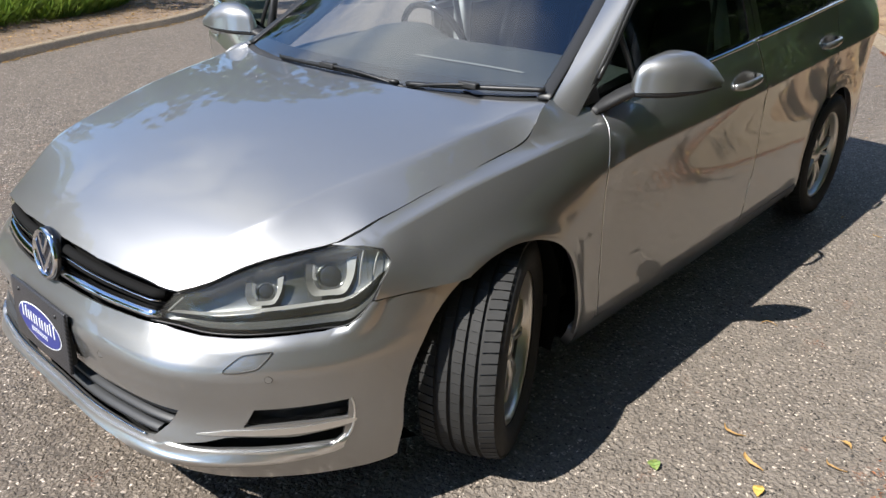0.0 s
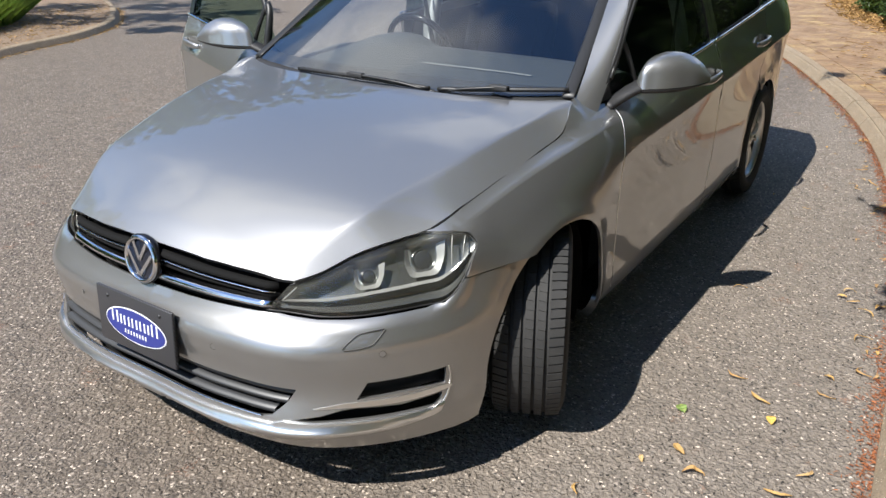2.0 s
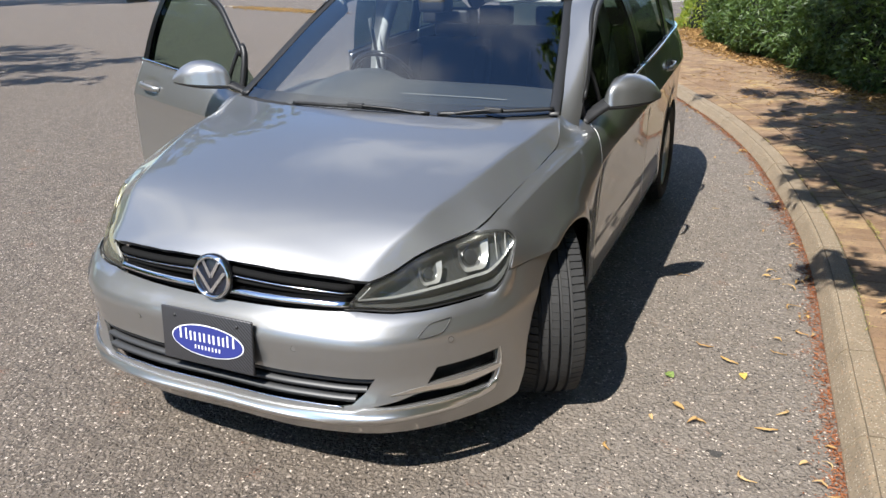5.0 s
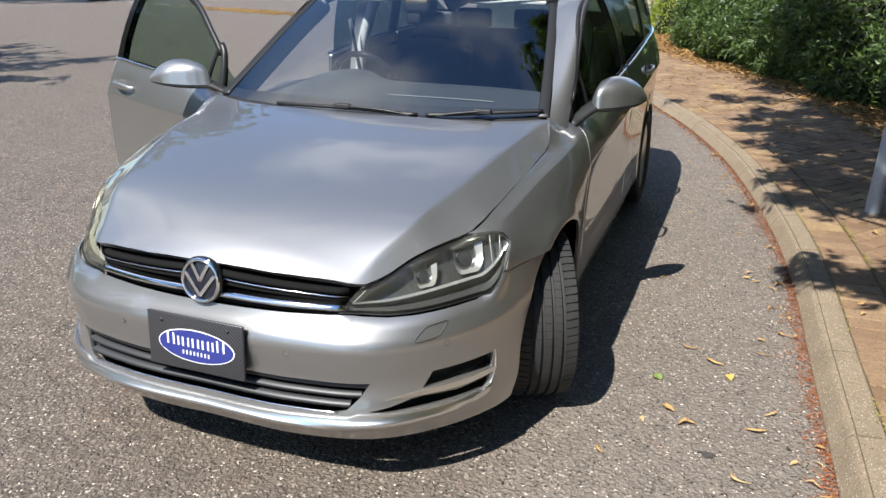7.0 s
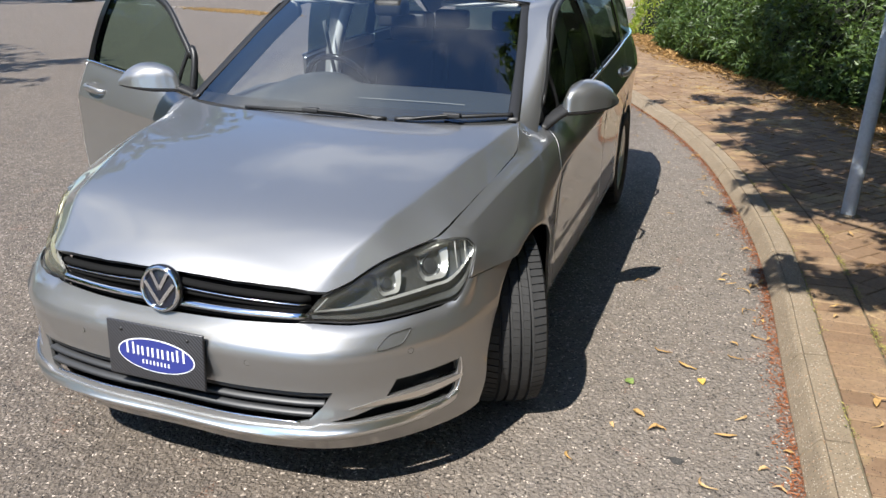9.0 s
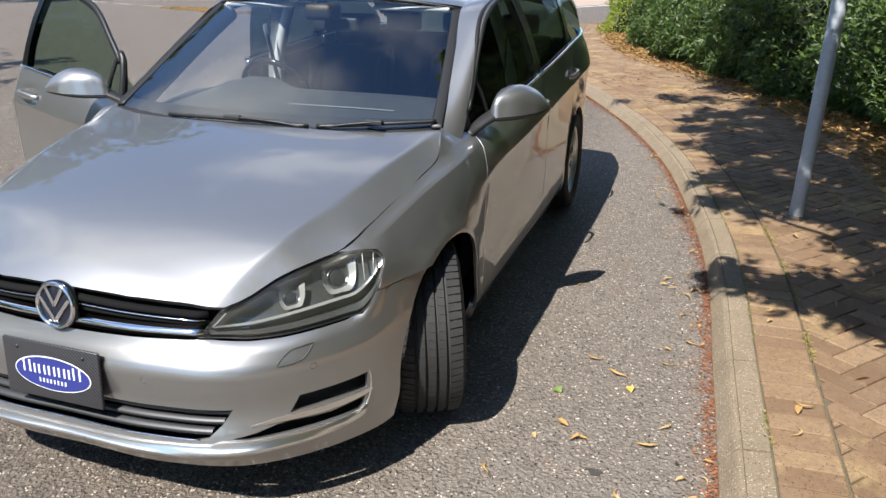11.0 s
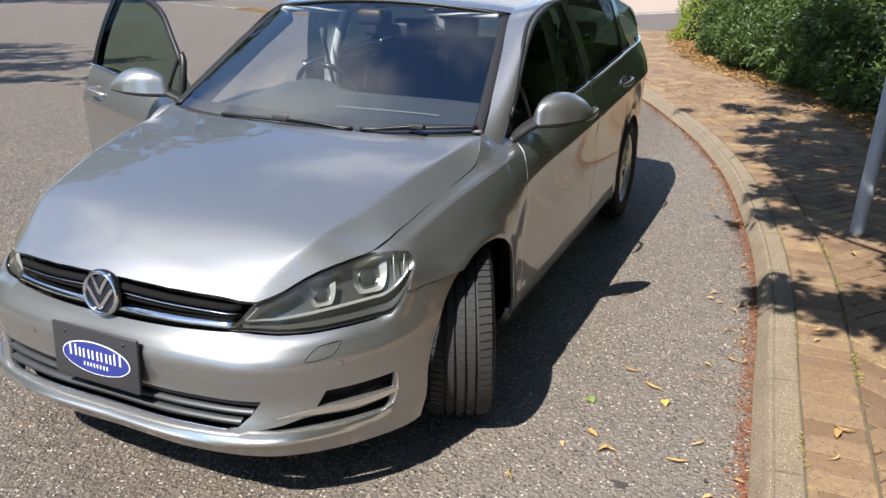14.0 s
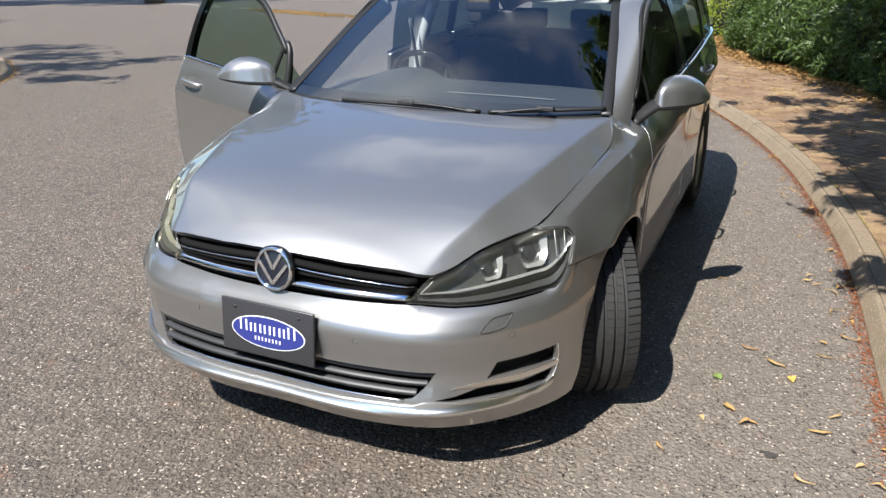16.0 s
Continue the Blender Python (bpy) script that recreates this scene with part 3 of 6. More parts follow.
# doors
door_out = top_run(.442, 1.47, 16) + [(1.478, 1.008), (1.525, .91), (1.570, .81), (1.603, .70), (1.612, .587), (1.602, .45), (1.577, .33), (1.556, .262), (1.49, .252), (.55, .248), (.446, .252), (.430, .45), (.410, .60), (.396, .71), (.393, .765), (.409, .835), (.428, .886), (.437, .905)]
rdoor_out = [(1.490, 1.014)] + top_run(1.53, 2.38, 12) + [(2.41, 1.078), (2.435, 1.0), (2.43, .84), (2.40, .75)] + arch(RA, .385, 120, 192, 12) + [(2.225, .262), (1.564, .262), (1.584, .33), (1.609, .45), (1.618, .587), (1.609, .70), (1.576, .81), (1.531, .91)]
quarter_out = [(2.442, 1.0), (2.418, 1.082)] + top_run(2.5, 3.5, 10) + [(3.56, .9), (3.58, .7), (3.56, .5), (3.50, .36), (3.40, .27), (3.05, .26)] + arch(RA, .352, -8, 114) + [(2.41, .745), (2.437, .84)]
sill_out = [(.318, .262), (.458, .245), (1.57, .255), (2.232, .255), (2.262, .22), (2.25, .175), (.34, .165), (.312, .20)]
HINGE = Vector((-.80, .47, 0))
OPEN = Matrix.Translation(HINGE + Vector((-.028, .011, 0))) @ Matrix.Rotation(radians(68), 4, "Z") @ Matrix.Translation(-HINGE)
OPENDOOR = (OPEN, True)

door_l = empty("front_door", "", "")
door_r = empty("front_door", "", "")
for d in (door_l, door_r):
    d.parent = car
    for k in ("label", "category", "group"):
        if k in d:
            del d[k]
door_r["label"] = "driver's door standing open"
for d, xf in ((door_l, None), (door_r, OPENDOOR)):
    panel("door_skin", door_out, side, PAINT, d, step=.026, thick=.02, xf=xf, lines=folds(.41, 1.585))
for xf in (None, MIRROR):
    panel("rear_door", rdoor_out, side, PAINT, car, step=.03, thick=.02, xf=xf, lines=folds(1.62, 2.37))
    panel("rear_quarter", quarter_out, side, PAINT, car, step=.04, thick=.02, xf=xf, lines=folds(2.46, 3.4))
    panel("sill", sill_out, side, PAINT, car, step=.04, thick=.03, xf=xf)

# bonnet
def bonnet_edge():
    r = [(EX(y) - .0012, y) for y in [-.775 + .03 * i for i in range(32)]]
    r = [(x, y) for x, y in r if y < .11] + [(EX(y) - .0014, y) for y in (.12, .135, .148, .16, .172, .185, .197, .21, .225, .24, .255)] + [(EX(.268) - .006, .268)]
    rear = [(.71, .262), (.65, .228), (.55, .186), (.40, .15), (.20, .125)]
    front = [(.10, -.838), (.22, -.832), (.32, -.818), (.40, -.802), (.44, -.795), (.462, -.787)]
    return front + r + rear


half = bonnet_edge()
bonnet_out = [(0, -.84)] + half + [(0, .116)] + [(-x, y) for x, y in reversed(half)]
panel("bonnet", bonnet_out, bonnet, PAINT, car, step=.016, thick=.02, lines=[[(s * (HXC(y) + o), y) for y in [-.755 + .0125 * i for i in range(82)]] for s in (1, -1) for o in (-.006, 0, .006)])

# bumper with its openings
def bumper_at(y, z):
    """The run along the bumper's plan at which its side reaches y."""
    lo, hi = .90, 1.39
    for _ in range(30):
        m = (lo + hi) / 2
        lo, hi = (m, hi) if bumper(m, z).y < y else (lo, m)
    return lo


arch_b = [(bumper_at(AC[0] - math.sqrt(AR ** 2 - (z - AC[1]) ** 2), z), z) for z in (.622, .605, .585, .562, .537, .510, .48, .45, .42, .39, .36, .33, .30)] + [(bumper_at(-.421, .27), .27), (bumper_at(-.424, .235), .235), (bumper_at(-.424, .20), .20)]
bump_top = [(.42, .577), (.49, .571), (.57, .567), (.66, .568), (.76, .572), (.85, .573), (.893, .580), (.908, .601), (.918, .631)]
bump_out = [(0, .572), (.25, .574), (.40, .576)] + bump_top + [(bumper_at(seam_y, .631), .631)] + arch_b + [(1.06, .186), (1.03, .182), (.94, .178), (.5, .178)]
bump_out = bump_out + [(0, .178)] + mirrored(bump_out[1:])
lower_hole = [(-.53, .384), (.53, .384), (.50, .340), (.465, .306), (.42, .296), (-.42, .296), (-.465, .306), (-.50, .340)]
fog_hole = [(.722, .400), (.946, .404), (.940, .353), (.813, .355), (.690, .350)]
fog_low = [(.53, .300), (.60, .311), (.655, .325), (.69, .327), (.815, .320), (.932, .329), (.928, .305), (.912, .291), (.815, .2925), (.68, .2955), (.58, .2945)]
panel("front_bumper", bump_out, bumper, PAINT, car, step=.022, thick=.010, holes=[lower_hole, fog_hole, fog_low, mirrored(fog_hole), mirrored(fog_low)])

# glasshouse
WSE = path3((.728, .295, .962), (.692, .50, 1.088), (.648, .72, 1.228), (.603, .93, 1.352))


def windscreen(u, v):
    e = WSE(v)
    cy = herm(.160, .855, .72, .70, v)
    cz = .953 + (1.398 - .953) * v + .034 * 4 * v * (1 - v)
    s = 2 * u - 1
    k = abs(s) ** 2.2
    return Vector((s * e.x, cy + (e.y - cy) * k, cz + (e.z - cz) * k))


grid("windscreen", windscreen, 28, 16, WSGLASS, car, "bluish laminated windscreen").visible_shadow = False
grid("screen_border", lambda u, v: windscreen(u, .075 * v) + Vector((0, .004, -.004)), 28, 3, SEAL, car, "black printed border of the windscreen")
WIN = path3((.80, .36, .934), (.786, .50, 1.055), (.765, .65, 1.195), (.745, .82, 1.325), (.73, 1.05, 1.392), (.722, 1.4, 1.42), (.72, 2.0, 1.42), (.722, 2.6, 1.375), (.73, 3.0, 1.30), (.75, 3.3, 1.15))
ROOFE = path3((.735, .285, .958), (.698, .50, 1.095), (.652, .72, 1.235), (.607, .935, 1.362), (.595, 1.2, 1.395), (.59, 1.6, 1.415), (.59, 2.2, 1.41), (.59, 2.8, 1.37), (.58, 3.2, 1.31), (.56, 3.42, 1.26))


def pillar(u, v):
    q = u * 1.03 - .03
    a, b = WIN(q), ROOFE(max(0, q))
    p = a.lerp(b, v)
    o = Vector((.75, -.25 * (1 - sstep(.2, .45, u)), .6)).normalized()
    return p + o * (.004 + .016 * sstep(.0, .12, u)) * 4 * v * (1 - v)


def pillar_open(u, v):
    lo = .97 * (1 - sstep(1.36, 1.50, WIN(u).y))
    return pillar(u, lo + (1 - lo) * v)


def aperture(u, v):
    p = pillar_open(u, 0)
    return p + Vector((-.03 * v, .012 * v, -.055 * v))


grid("pillar_and_roof_rail", lambda u, v: pillar(u, 1 - v), 60, 8, PAINT, car)
grid("pillar_and_roof_rail", lambda u, v: pillar_open(.24 + .76 * u, 1 - v), 80, 8, PAINT, car, xf=MIRROR)
grid("pillar_trim", lambda u, v: pillar_open(.24 * u, 1 - v), 30, 8, SEAL, car, "black trim of the open door's pillar", xf=MIRROR)
grid("door_aperture", lambda u, v: aperture(.45 * u, v), 40, 2, SEAL, car, "black door aperture seal", xf=MIRROR)
RC = line((.84, 1.398), (.95, 1.418), (1.2, 1.442), (1.7, 1.462), (2.3, 1.452), (2.9, 1.41), (3.42, 1.34))


UF = next(i / 400 for i in range(401) if ROOFE(i / 400).y >= .937)


def roof(u, v):
    s = 2 * u - 1
    e = ROOFE(UF + (1 - UF) * v)
    y0 = herm(.86, 3.42, 2.5, 2.5, v)
    k = abs(s) ** 2.4
    return Vector((s * e.x, y0 + (e.y - y0) * k, RC(y0) + (e.z - RC(y0)) * k))


grid("roof", roof, 24, 40, PAINT, car)


def side_glass(y, z):
    d = z - ZT(y)
    return Vector((XT(y) - .008 - .20 * d - .28 * d * d, y, z))


def wtop(y):
    for i in range(201):
        p = WIN(i / 200)
        if p.y >= y:
            return p.z
    return 1.1


win1 = [(.40, .934), (1.43, 1.018), (1.415, 1.12), (1.38, 1.25), (1.315, 1.40)] + [(y, wtop(y) - .016) for y in (1.2, 1.05, .94, .82, .72, .65, .57, .5, .45)]
win2 = [(1.53, 1.027), (2.31, 1.08), (2.30, 1.2), (2.25, 1.395)] + [(y, wtop(y) - .016) for y in (2.0, 1.8, 1.6, 1.42)] + [(1.46, 1.25), (1.50, 1.12)]
win3 = [(2.38, 1.085), (3.22, 1.125), (3.15, 1.2), (2.98, 1.28)] + [(y, wtop(y) - .016) for y in (2.85, 2.6, 2.4)] + [(2.33, 1.38), (2.37, 1.2)]
for d, xf in ((door_l, None), (door_r, OPENDOOR)):
    panel("door_window", win1, side_glass, SIDEGLASS, d, step=.06, thick=0, xf=xf).visible_shadow = False
for xf in (None, MIRROR):
    panel("rear_door_window", win2, side_glass, PRIVGLASS, car, step=.06, thick=0, xf=xf)
    panel("quarter_window", win3, side_glass, PRIVGLASS, car, step=.06, thick=0, xf=xf)

# thin bright bead added along the painted door edges for their sunlit glint
for d, xf in ((door_l, None), (door_r, OPENDOOR)):
    for e in (((.440, .925), (.437, .905), (.428, .886), (.409, .835), (.393, .765), (.396, .71), (.410, .60), (.430, .45), (.445, .254)), ((1.478, 1.008), (1.525, .91), (1.570, .81), (1.603, .70), (1.612, .587), (1.602, .45), (1.577, .33))):
        cv = path3(*[side(y, z) + Vector((-.0008, 0, 0)) for y, z in e])
        sweep("door_edge_glint", cv, 30, oval(.0018, .0018, 6), SATIN, d, xf=xf, up=(1, 0, 0))

# -------- wheels --------
def wheel(name, M, parent, inner=False):
    w = new(name)
    w.parent = parent
    R, hw = .317, .108
    tyre = [(-hw + .012, .222), (-hw - .004, .245), (-hw - .008, .27), (-hw, .298), (-hw + .014, .308), (-hw + .03, .3125)]
    grooves = []
    for gx in (-.052, -.018, .018, .052):
        grooves += [(gx - .0055, .3125), (gx - .0045, .308), (gx + .0045, .308), (gx + .0055, .3125)]
    prof = tyre + grooves + [(-a, r) for a, r in reversed(tyre)]
    lathe("tyre", prof, 72, M, RUBBER, w, "black road tyre with grooved tread")
    # cross cuts of the tread, as raised blocks between grooves
    bm = bmesh.new()
    for k in range(72):
        for (x0, x1, sk) in ((-.101, -.0585, .02), (-.0465, -.0235, -.012), (-.0125, .0125, .010), (.0235, .0465, .012), (.0585, .101, -.02)):
            a = 2 * math.pi * k / 72 + 7.3 * x0
            vs = []
            wide = .0835 if abs(x0 + x1) < .1 else .072
            for x, da in ((x0, 0), (x1, sk), (x1, sk + wide), (x0, wide)):
                for r in (.3115 - (.006 if abs(x) > .09 else 0), .3190 - (.006 if abs(x) > .09 else 0)):
                    vs.append(bm.verts.new(M @ Vector((x, r * math.cos(a + da), r * math.sin(a + da)))))
            bm.faces.new((vs[1], vs[3], vs[5], vs[7]))
            for i in range(4):
                j = (i + 1) % 4
                bm.faces.new((vs[2 * i], vs[2 * j], vs[2 * j + 1], vs[2 * i + 1]))
    bmesh.ops.recalc_face_normals(bm, faces=bm.faces)
    tagged(part("tread", bm, RUBBER, w, smooth=False), kind="stuff")
    rim = [(-.09, .20), (-.088, .226), (-.08, .222), (-.07, .205), (.0, .195), (.065, .205), (.078, .222), (.088, .2265), (.094, .222), (.092, .214), (.078, .208), (.05, .198), (-.02, .188), (-.088, .196)]
    lathe("rim", rim, 64, M, WHEEL, w, "silver alloy rim", closed=True)
    # separate liner on the rim's inside, much darker than its silver
    lathe("rim_barrel", [(.058, .1975), (.048, .1955), (.0, .1875), (-.02, .1860), (-.086, .1935)], 48, M, mat("dark_barrel_alloy", (.10, .095, .085), .5, .6), w, "dark inside of the rim")
    # paired spokes
    for k in range(5):
        for s in (-1, 1):
            bm = bmesh.new()
            a0 = 2 * math.pi * k / 5 + s * .12
            a1 = 2 * math.pi * k / 5 + s * .25
            rows = []
            for i in range(7):
                u = i / 6
                r = .045 + (.207 - .045) * u
                a = a0 + (a1 - a0) * u
                wd = .022 - .007 * u
                x = .066 + .012 * math.sin(math.pi * u) - .006 * u
                c, d = Vector((0, math.cos(a), math.sin(a))), Vector((0, -math.sin(a), math.cos(a)))
                rows.append([bm.verts.new(M @ (c * r + d * q * wd + Vector((x + dx, 0, 0)))) for q, dx in ((-.5, -.03), (-.5, -.004), (-.3, .004), (.3, .004), (.5, -.004), (.5, -.03))])
            for p, q in zip(rows, rows[1:]):
                for i in range(6):
                    bm.faces.new((p[i], p[(i + 1) % 6], q[(i + 1) % 6], q[i]))
            bmesh.ops.recalc_face_normals(bm, faces=bm.faces)
            part("spoke", bm, WHEEL, w)
    lathe("hub_cap", [(.03, .055), (.066, .052), (.074, .034), (.075, .030), (.078, .028), (.079, 0.0005)], 24, M, WHEEL, w)
    lathe("brake_disc", [(.02, .05), (.02, .145), (.0, .145), (.0, .05)], 40, M, mat("grey_cast_iron", (.16, .15, .14), .45, .8), w)
    lathe("wheel_back", [(-.06, .19), (-.06, .02)], 24, M, DARK, w)
    return w


STEER = 25
wheel("front_wheel", Matrix.Translation((.780, -.015, .317)) @ Matrix.Rotation(radians(STEER), 4, "Z"), car)
wheel("front_wheel", Matrix.Translation((-.780, -.015, .317)) @ Matrix.Rotation(radians(180 + STEER), 4, "Z"), car)
wheel("rear_wheel", Matrix.Translation((.770, 2.63, .317)), car)
wheel("rear_wheel", Matrix.Translation((-.770, 2.63, .317)) @ Matrix.Rotation(radians(180), 4, "Z"), car)
for ay, ar, lx in ((AC[0], .392, .80), (RA[0], .395, .835)):
    for s in (1, -1):
        n = 24
        vs, fs = [], []
        for i in range(n + 1):
            a = radians(-25 + 230 * i / n)
            for x in (lx, .50):
                vs.append((s * x, ay + ar * math.cos(a), .317 + (ar - .01) * math.sin(a)))
        fs = [(2 * i, 2 * i + 1, 2 * i + 3, 2 * i + 2) for i in range(n)] + [tuple(2 * i + 1 for i in range(n + 1))]
        mesh_ob("wheel_arch_liner", vs, fs, DARK, car, "black wheel arch liner")
bm = bmesh.new()
box_bm(bm, 0, 1.37, .21, 1.66, 2.0, .10, .02)
box_bm(bm, 0, 1.35, .22, 1.1, 4.2, .08, .02)
part("underbody", bm, DARK, car, "dark underside")
# plain box added under the bonnet to stop light leaking through the front
bm = bmesh.new()
box_bm(bm, 0, -.25, .42, .96, .90, .40, .02)
part("bay_light_block", bm, DARK, car, "unseen dark box that blocks light under the bonnet")
grid("undertray", lambda u, v: Vector(((2 * u - 1) * (.62 + .20 * v), -.86 + .52 * v + .16 * (1 - v) * abs(2 * u - 1) ** 2.5, .190)), 20, 4, DARK, car, "black plastic undertray")

# -------- front: lamps, grille, badge, plate, trims --------
LL = path3(bumper(.420, .581), bumper(.49, .575), bumper(.57, .571), bumper(.66, .572), bumper(.76, .576), bumper(.85, .577), bumper(.890, .583), bumper(.905, .603), bumper(.914, .633), side(-.442, .671), side(-.402, .706))
LU = path3(*[bonnet(x - .002, y) - Vector((0, 0, .009)) for x, y in ((.476, -.784), (.518, -.733), (.569, -.653), (.624, -.58), (.660, -.527))], (.694, -.480, .744), (.733, -.448, .749), side(-.409, .733), side(-.401, .713))
LOUT = Vector((.42, -.80, .36)).normalized()


def lamp_lens(u, v):
    q = max(0.0, math.sin(math.pi * min(1, max(0, u)))) ** .5
    return LL(u).lerp(LU(u), v) + LOUT * (.016 * q * 4 * v * (1 - v) - .004)


def lamp_back(u, v):
    q = max(0.0, math.sin(math.pi * min(1, max(0, u)))) ** .6
    b = LL(u).lerp(LU(u), .04 + .92 * v)
    return b + Vector((-.30, .85, -.05)) * (.018 + .050 * q * (4 * v * (1 - v)) ** .5)


LAMPGREY = mat("smoked_lamp_reflector", (.20, .205, .20), .24, .8)
LED = mat("pale_light_guide", (.36, .36, .345), .25, .4)
LOWREF = mat("brown_grey_reflector", (.15, .138, .115), .25, .8)
PROJ = mat("dark_projector_glass", (.03, .032, .034), .04)
BEZEL = mat("bright_projector_bezel", (.45, .46, .46), .16, .9)


def lamp_pt(u, v, d):
    return lamp_lens(u, v) - LOUT * d


def headlight(xf, lens):
    h = new("headlight")
    h.parent = car
    grid("lamp_housing", lamp_back, 30, 10, LAMPGREY, h, "smoked grey reflector bowl", xf=xf)
    grid("lamp_lens", lamp_lens, 36, 10, lens, h, "clear plastic lamp cover", xf=xf).visible_shadow = False
    rim = lambda u: lamp_lens(2 * u, 0) if u < .5 else lamp_lens(2 - 2 * u, 1)
    sweep("lamp_seal", lambda u: rim(min(.9999, max(0, u))), 70, oval(.0022, .0022, 6), SEAL, h, xf=xf)
    grid("light_strip", lambda u, v: lamp_pt(.035 + .82 * u, .325 - .03 * u + (.055 - .015 * u) * v, .014 + .018 * v), 30, 2, LED, h, "pale light guide strip", xf=xf)
    grid("lower_reflector", lambda u, v: lamp_pt(.03 + .90 * u, .06 + .235 * v, .020 + .018 * math.sin(math.pi * v)), 30, 5, LOWREF, h, "brownish lower reflector", xf=xf)
    for cu, cv, r, k in ((.665, .64, .028, 1.0), (.40, .60, .018, .72)):
        c = lamp_pt(cu, cv, .052)
        s = Vector((.5, .86, 0)).normalized()
        w = LOUT.cross(s).normalized()
        if w.z < 0:
            w = -w
        M = Matrix(((LOUT.x, s.x, w.x, c.x), (LOUT.y, s.y, w.y, c.y), (LOUT.z, s.z, w.z, c.z), (0, 0, 0, 1)))
        if xf:
            M = Matrix.Diagonal((-1, 1, 1, 1)) @ M
        lathe("projector", [(-.03, r * 1.25), (.0, r * 1.2), (.004, r * 1.05), (.0, r)], 28, M, LAMPGREY, h, "grey projector ring")
        lathe("projector_lens", [(r * .22 * math.cos(a), r * .9 * math.sin(a) + .0003) for a in [math.pi / 2 * q / 7 for q in range(8)]], 28, M, PROJ, h, "dark glass projector")
        ai = path3(*[Vector((x, y, 0)) * k for x, y in ((-.035, .034), (-.037, -.008), (-.028, -.026), (.0, -.031), (.024, -.028), (.038, -.010), (.047, .036))])
        ao = path3(*[Vector((x, y, 0)) * k for x, y in ((-.043, .034), (-.048, -.014), (-.038, -.037), (.0, -.043), (.038, -.042), (.060, -.014), (.078, .042))])

        def bowl(u, v, c=c, s=s, w=w, ai=ai, ao=ao):
            p = ai(u).lerp(ao(u), v)
            return c + s * p.x + w * p.y + LOUT * (.010 + .018 * v)
        grid("light_bow", bowl, 30, 4, LED, h, "pale U-shaped light guide", xf=xf)

        def bezel(u, v, c=c, s=s, w=w, ai=ai):
            p = ai(u) * (1 - .45 * v)
            return c + s * p.x + w * p.y + LOUT * (.010 - .02 * v)
        grid("projector_bezel", bezel, 30, 3, BEZEL, h, "bright projector bezel", xf=xf)
    for u0, u1 in ((.80, .845), (.875, .915)):
        sweep("marker_rib", lambda u, a=u0, b=u1: lamp_pt(b + (a - b) * u, .90 - .52 * u, .014), 10, oval(.0020, .0032, 6), LED, h, xf=xf)
    sweep("marker_rib", lambda u: lamp_pt(.03 + .02 * u, .36 + .46 * u, .012), 10, oval(.0015, .0025, 6), LED, h, xf=xf)
    return h


headlight(None, LENS)
headlight(MIRROR, YELLOWLENS)


def front_y(x, z=.60):
    return bumper(x, z).y


grille = new("grille")
grille.parent = car


def grille_back(u, v):
    x = -.45 + .90 * u
    z = .560 + (.105 - .02 * abs(x) / .45) * v
    return Vector((x, front_y(x) + .045, z))


grid("grille_backing", grille_back, 24, 2, DARK, grille, "black grille backing")
for s in (1, -1):
    def slat(z0, z1, out):
        return lambda u: Vector((s * (.045 + .385 * u), front_y(.045 + .385 * u) + out, z0 + (z1 - z0) * u))
    sweep("grille_slat", slat(.607, .597, .002), 18, lambda u: [(-.006, -.012), (.013, -.011), (.012, -.004), (-.003, .012)] if s > 0 else [(.006, -.012), (-.013, -.011), (-.012, -.004), (.003, .012)], CHROME, grille, "chrome-faced grille blade")
    sweep("grille_slat", slat(.660, .636, .018), 18, oval(.014, .010, 8), DARK, grille, "black grille blade")
    sweep("grille_line", slat(.648, .624, .004), 18, oval(.0022, .0022, 6), CHROME, grille, "thin chrome line")
    sweep("grille_lip", slat(.582, .574, .012), 18, oval(.012, .007, 8), DARK, grille)
    sweep("grille_lip", slat(.630, .612, .020), 18, oval(.012, .008, 8), DARK, grille)

# badge: a chrome ring round a dark disc with plain chrome chevrons
BM = Matrix.Translation((.002, -.868, .638)) @ Matrix.Rotation(radians(-8), 4, "X") @ Matrix.Rotation(radians(-90), 4, "Z")
badge = new("badge")
badge.parent = car
lathe("badge_ring", [(.0, .068), (.010, .068), (.015, .064), (.014, .058), (.008, .056), (.004, .056)], 48, BM, CHROME, badge, "chrome ring")
lathe("badge_shroud", [(-.022, .060), (-.012, .069), (.004, .0715), (.006, .068)], 40, BM, GLOSSBLACK, badge)
lathe("badge_disc", [(.005, .058), (.009, .03), (.010, .0005)], 40, BM, mat("dark_blue_black_enamel", (.012, .014, .022), .12), badge)
for px, pz, qx, qz in ((-.028, .049, .0, .000), (.028, .049, .0, .000), (-.051, .020, .0, -.046), (.051, .020, .0, -.046)):
    bm = bmesh.new()
    a, b = Vector((px, pz)), Vector((qx, qz))
    n = Vector(((b - a).y, -(b - a).x)).normalized() * .0052
    vs = []
    for p, k in ((a, 1), (a, -1), (b, -1), (b, 1)):
        q = p + n * k
        vs.append((q.x, q.y))
    lo = [bm.verts.new(BM @ Vector((.007, x, z))) for x, z in vs]
    hi = [bm.verts.new(BM @ Vector((.0135, x * .97, z * .97))) for x, z in vs]
    bm.faces.new(hi)
    for i in range(4):
        bm.faces.new((lo[i], lo[(i + 1) % 4], hi[(i + 1) % 4], hi[i]))
    bmesh.ops.recalc_face_normals(bm, faces=bm.faces)
    part("badge_bar", bm, CHROME, badge, smooth=False)

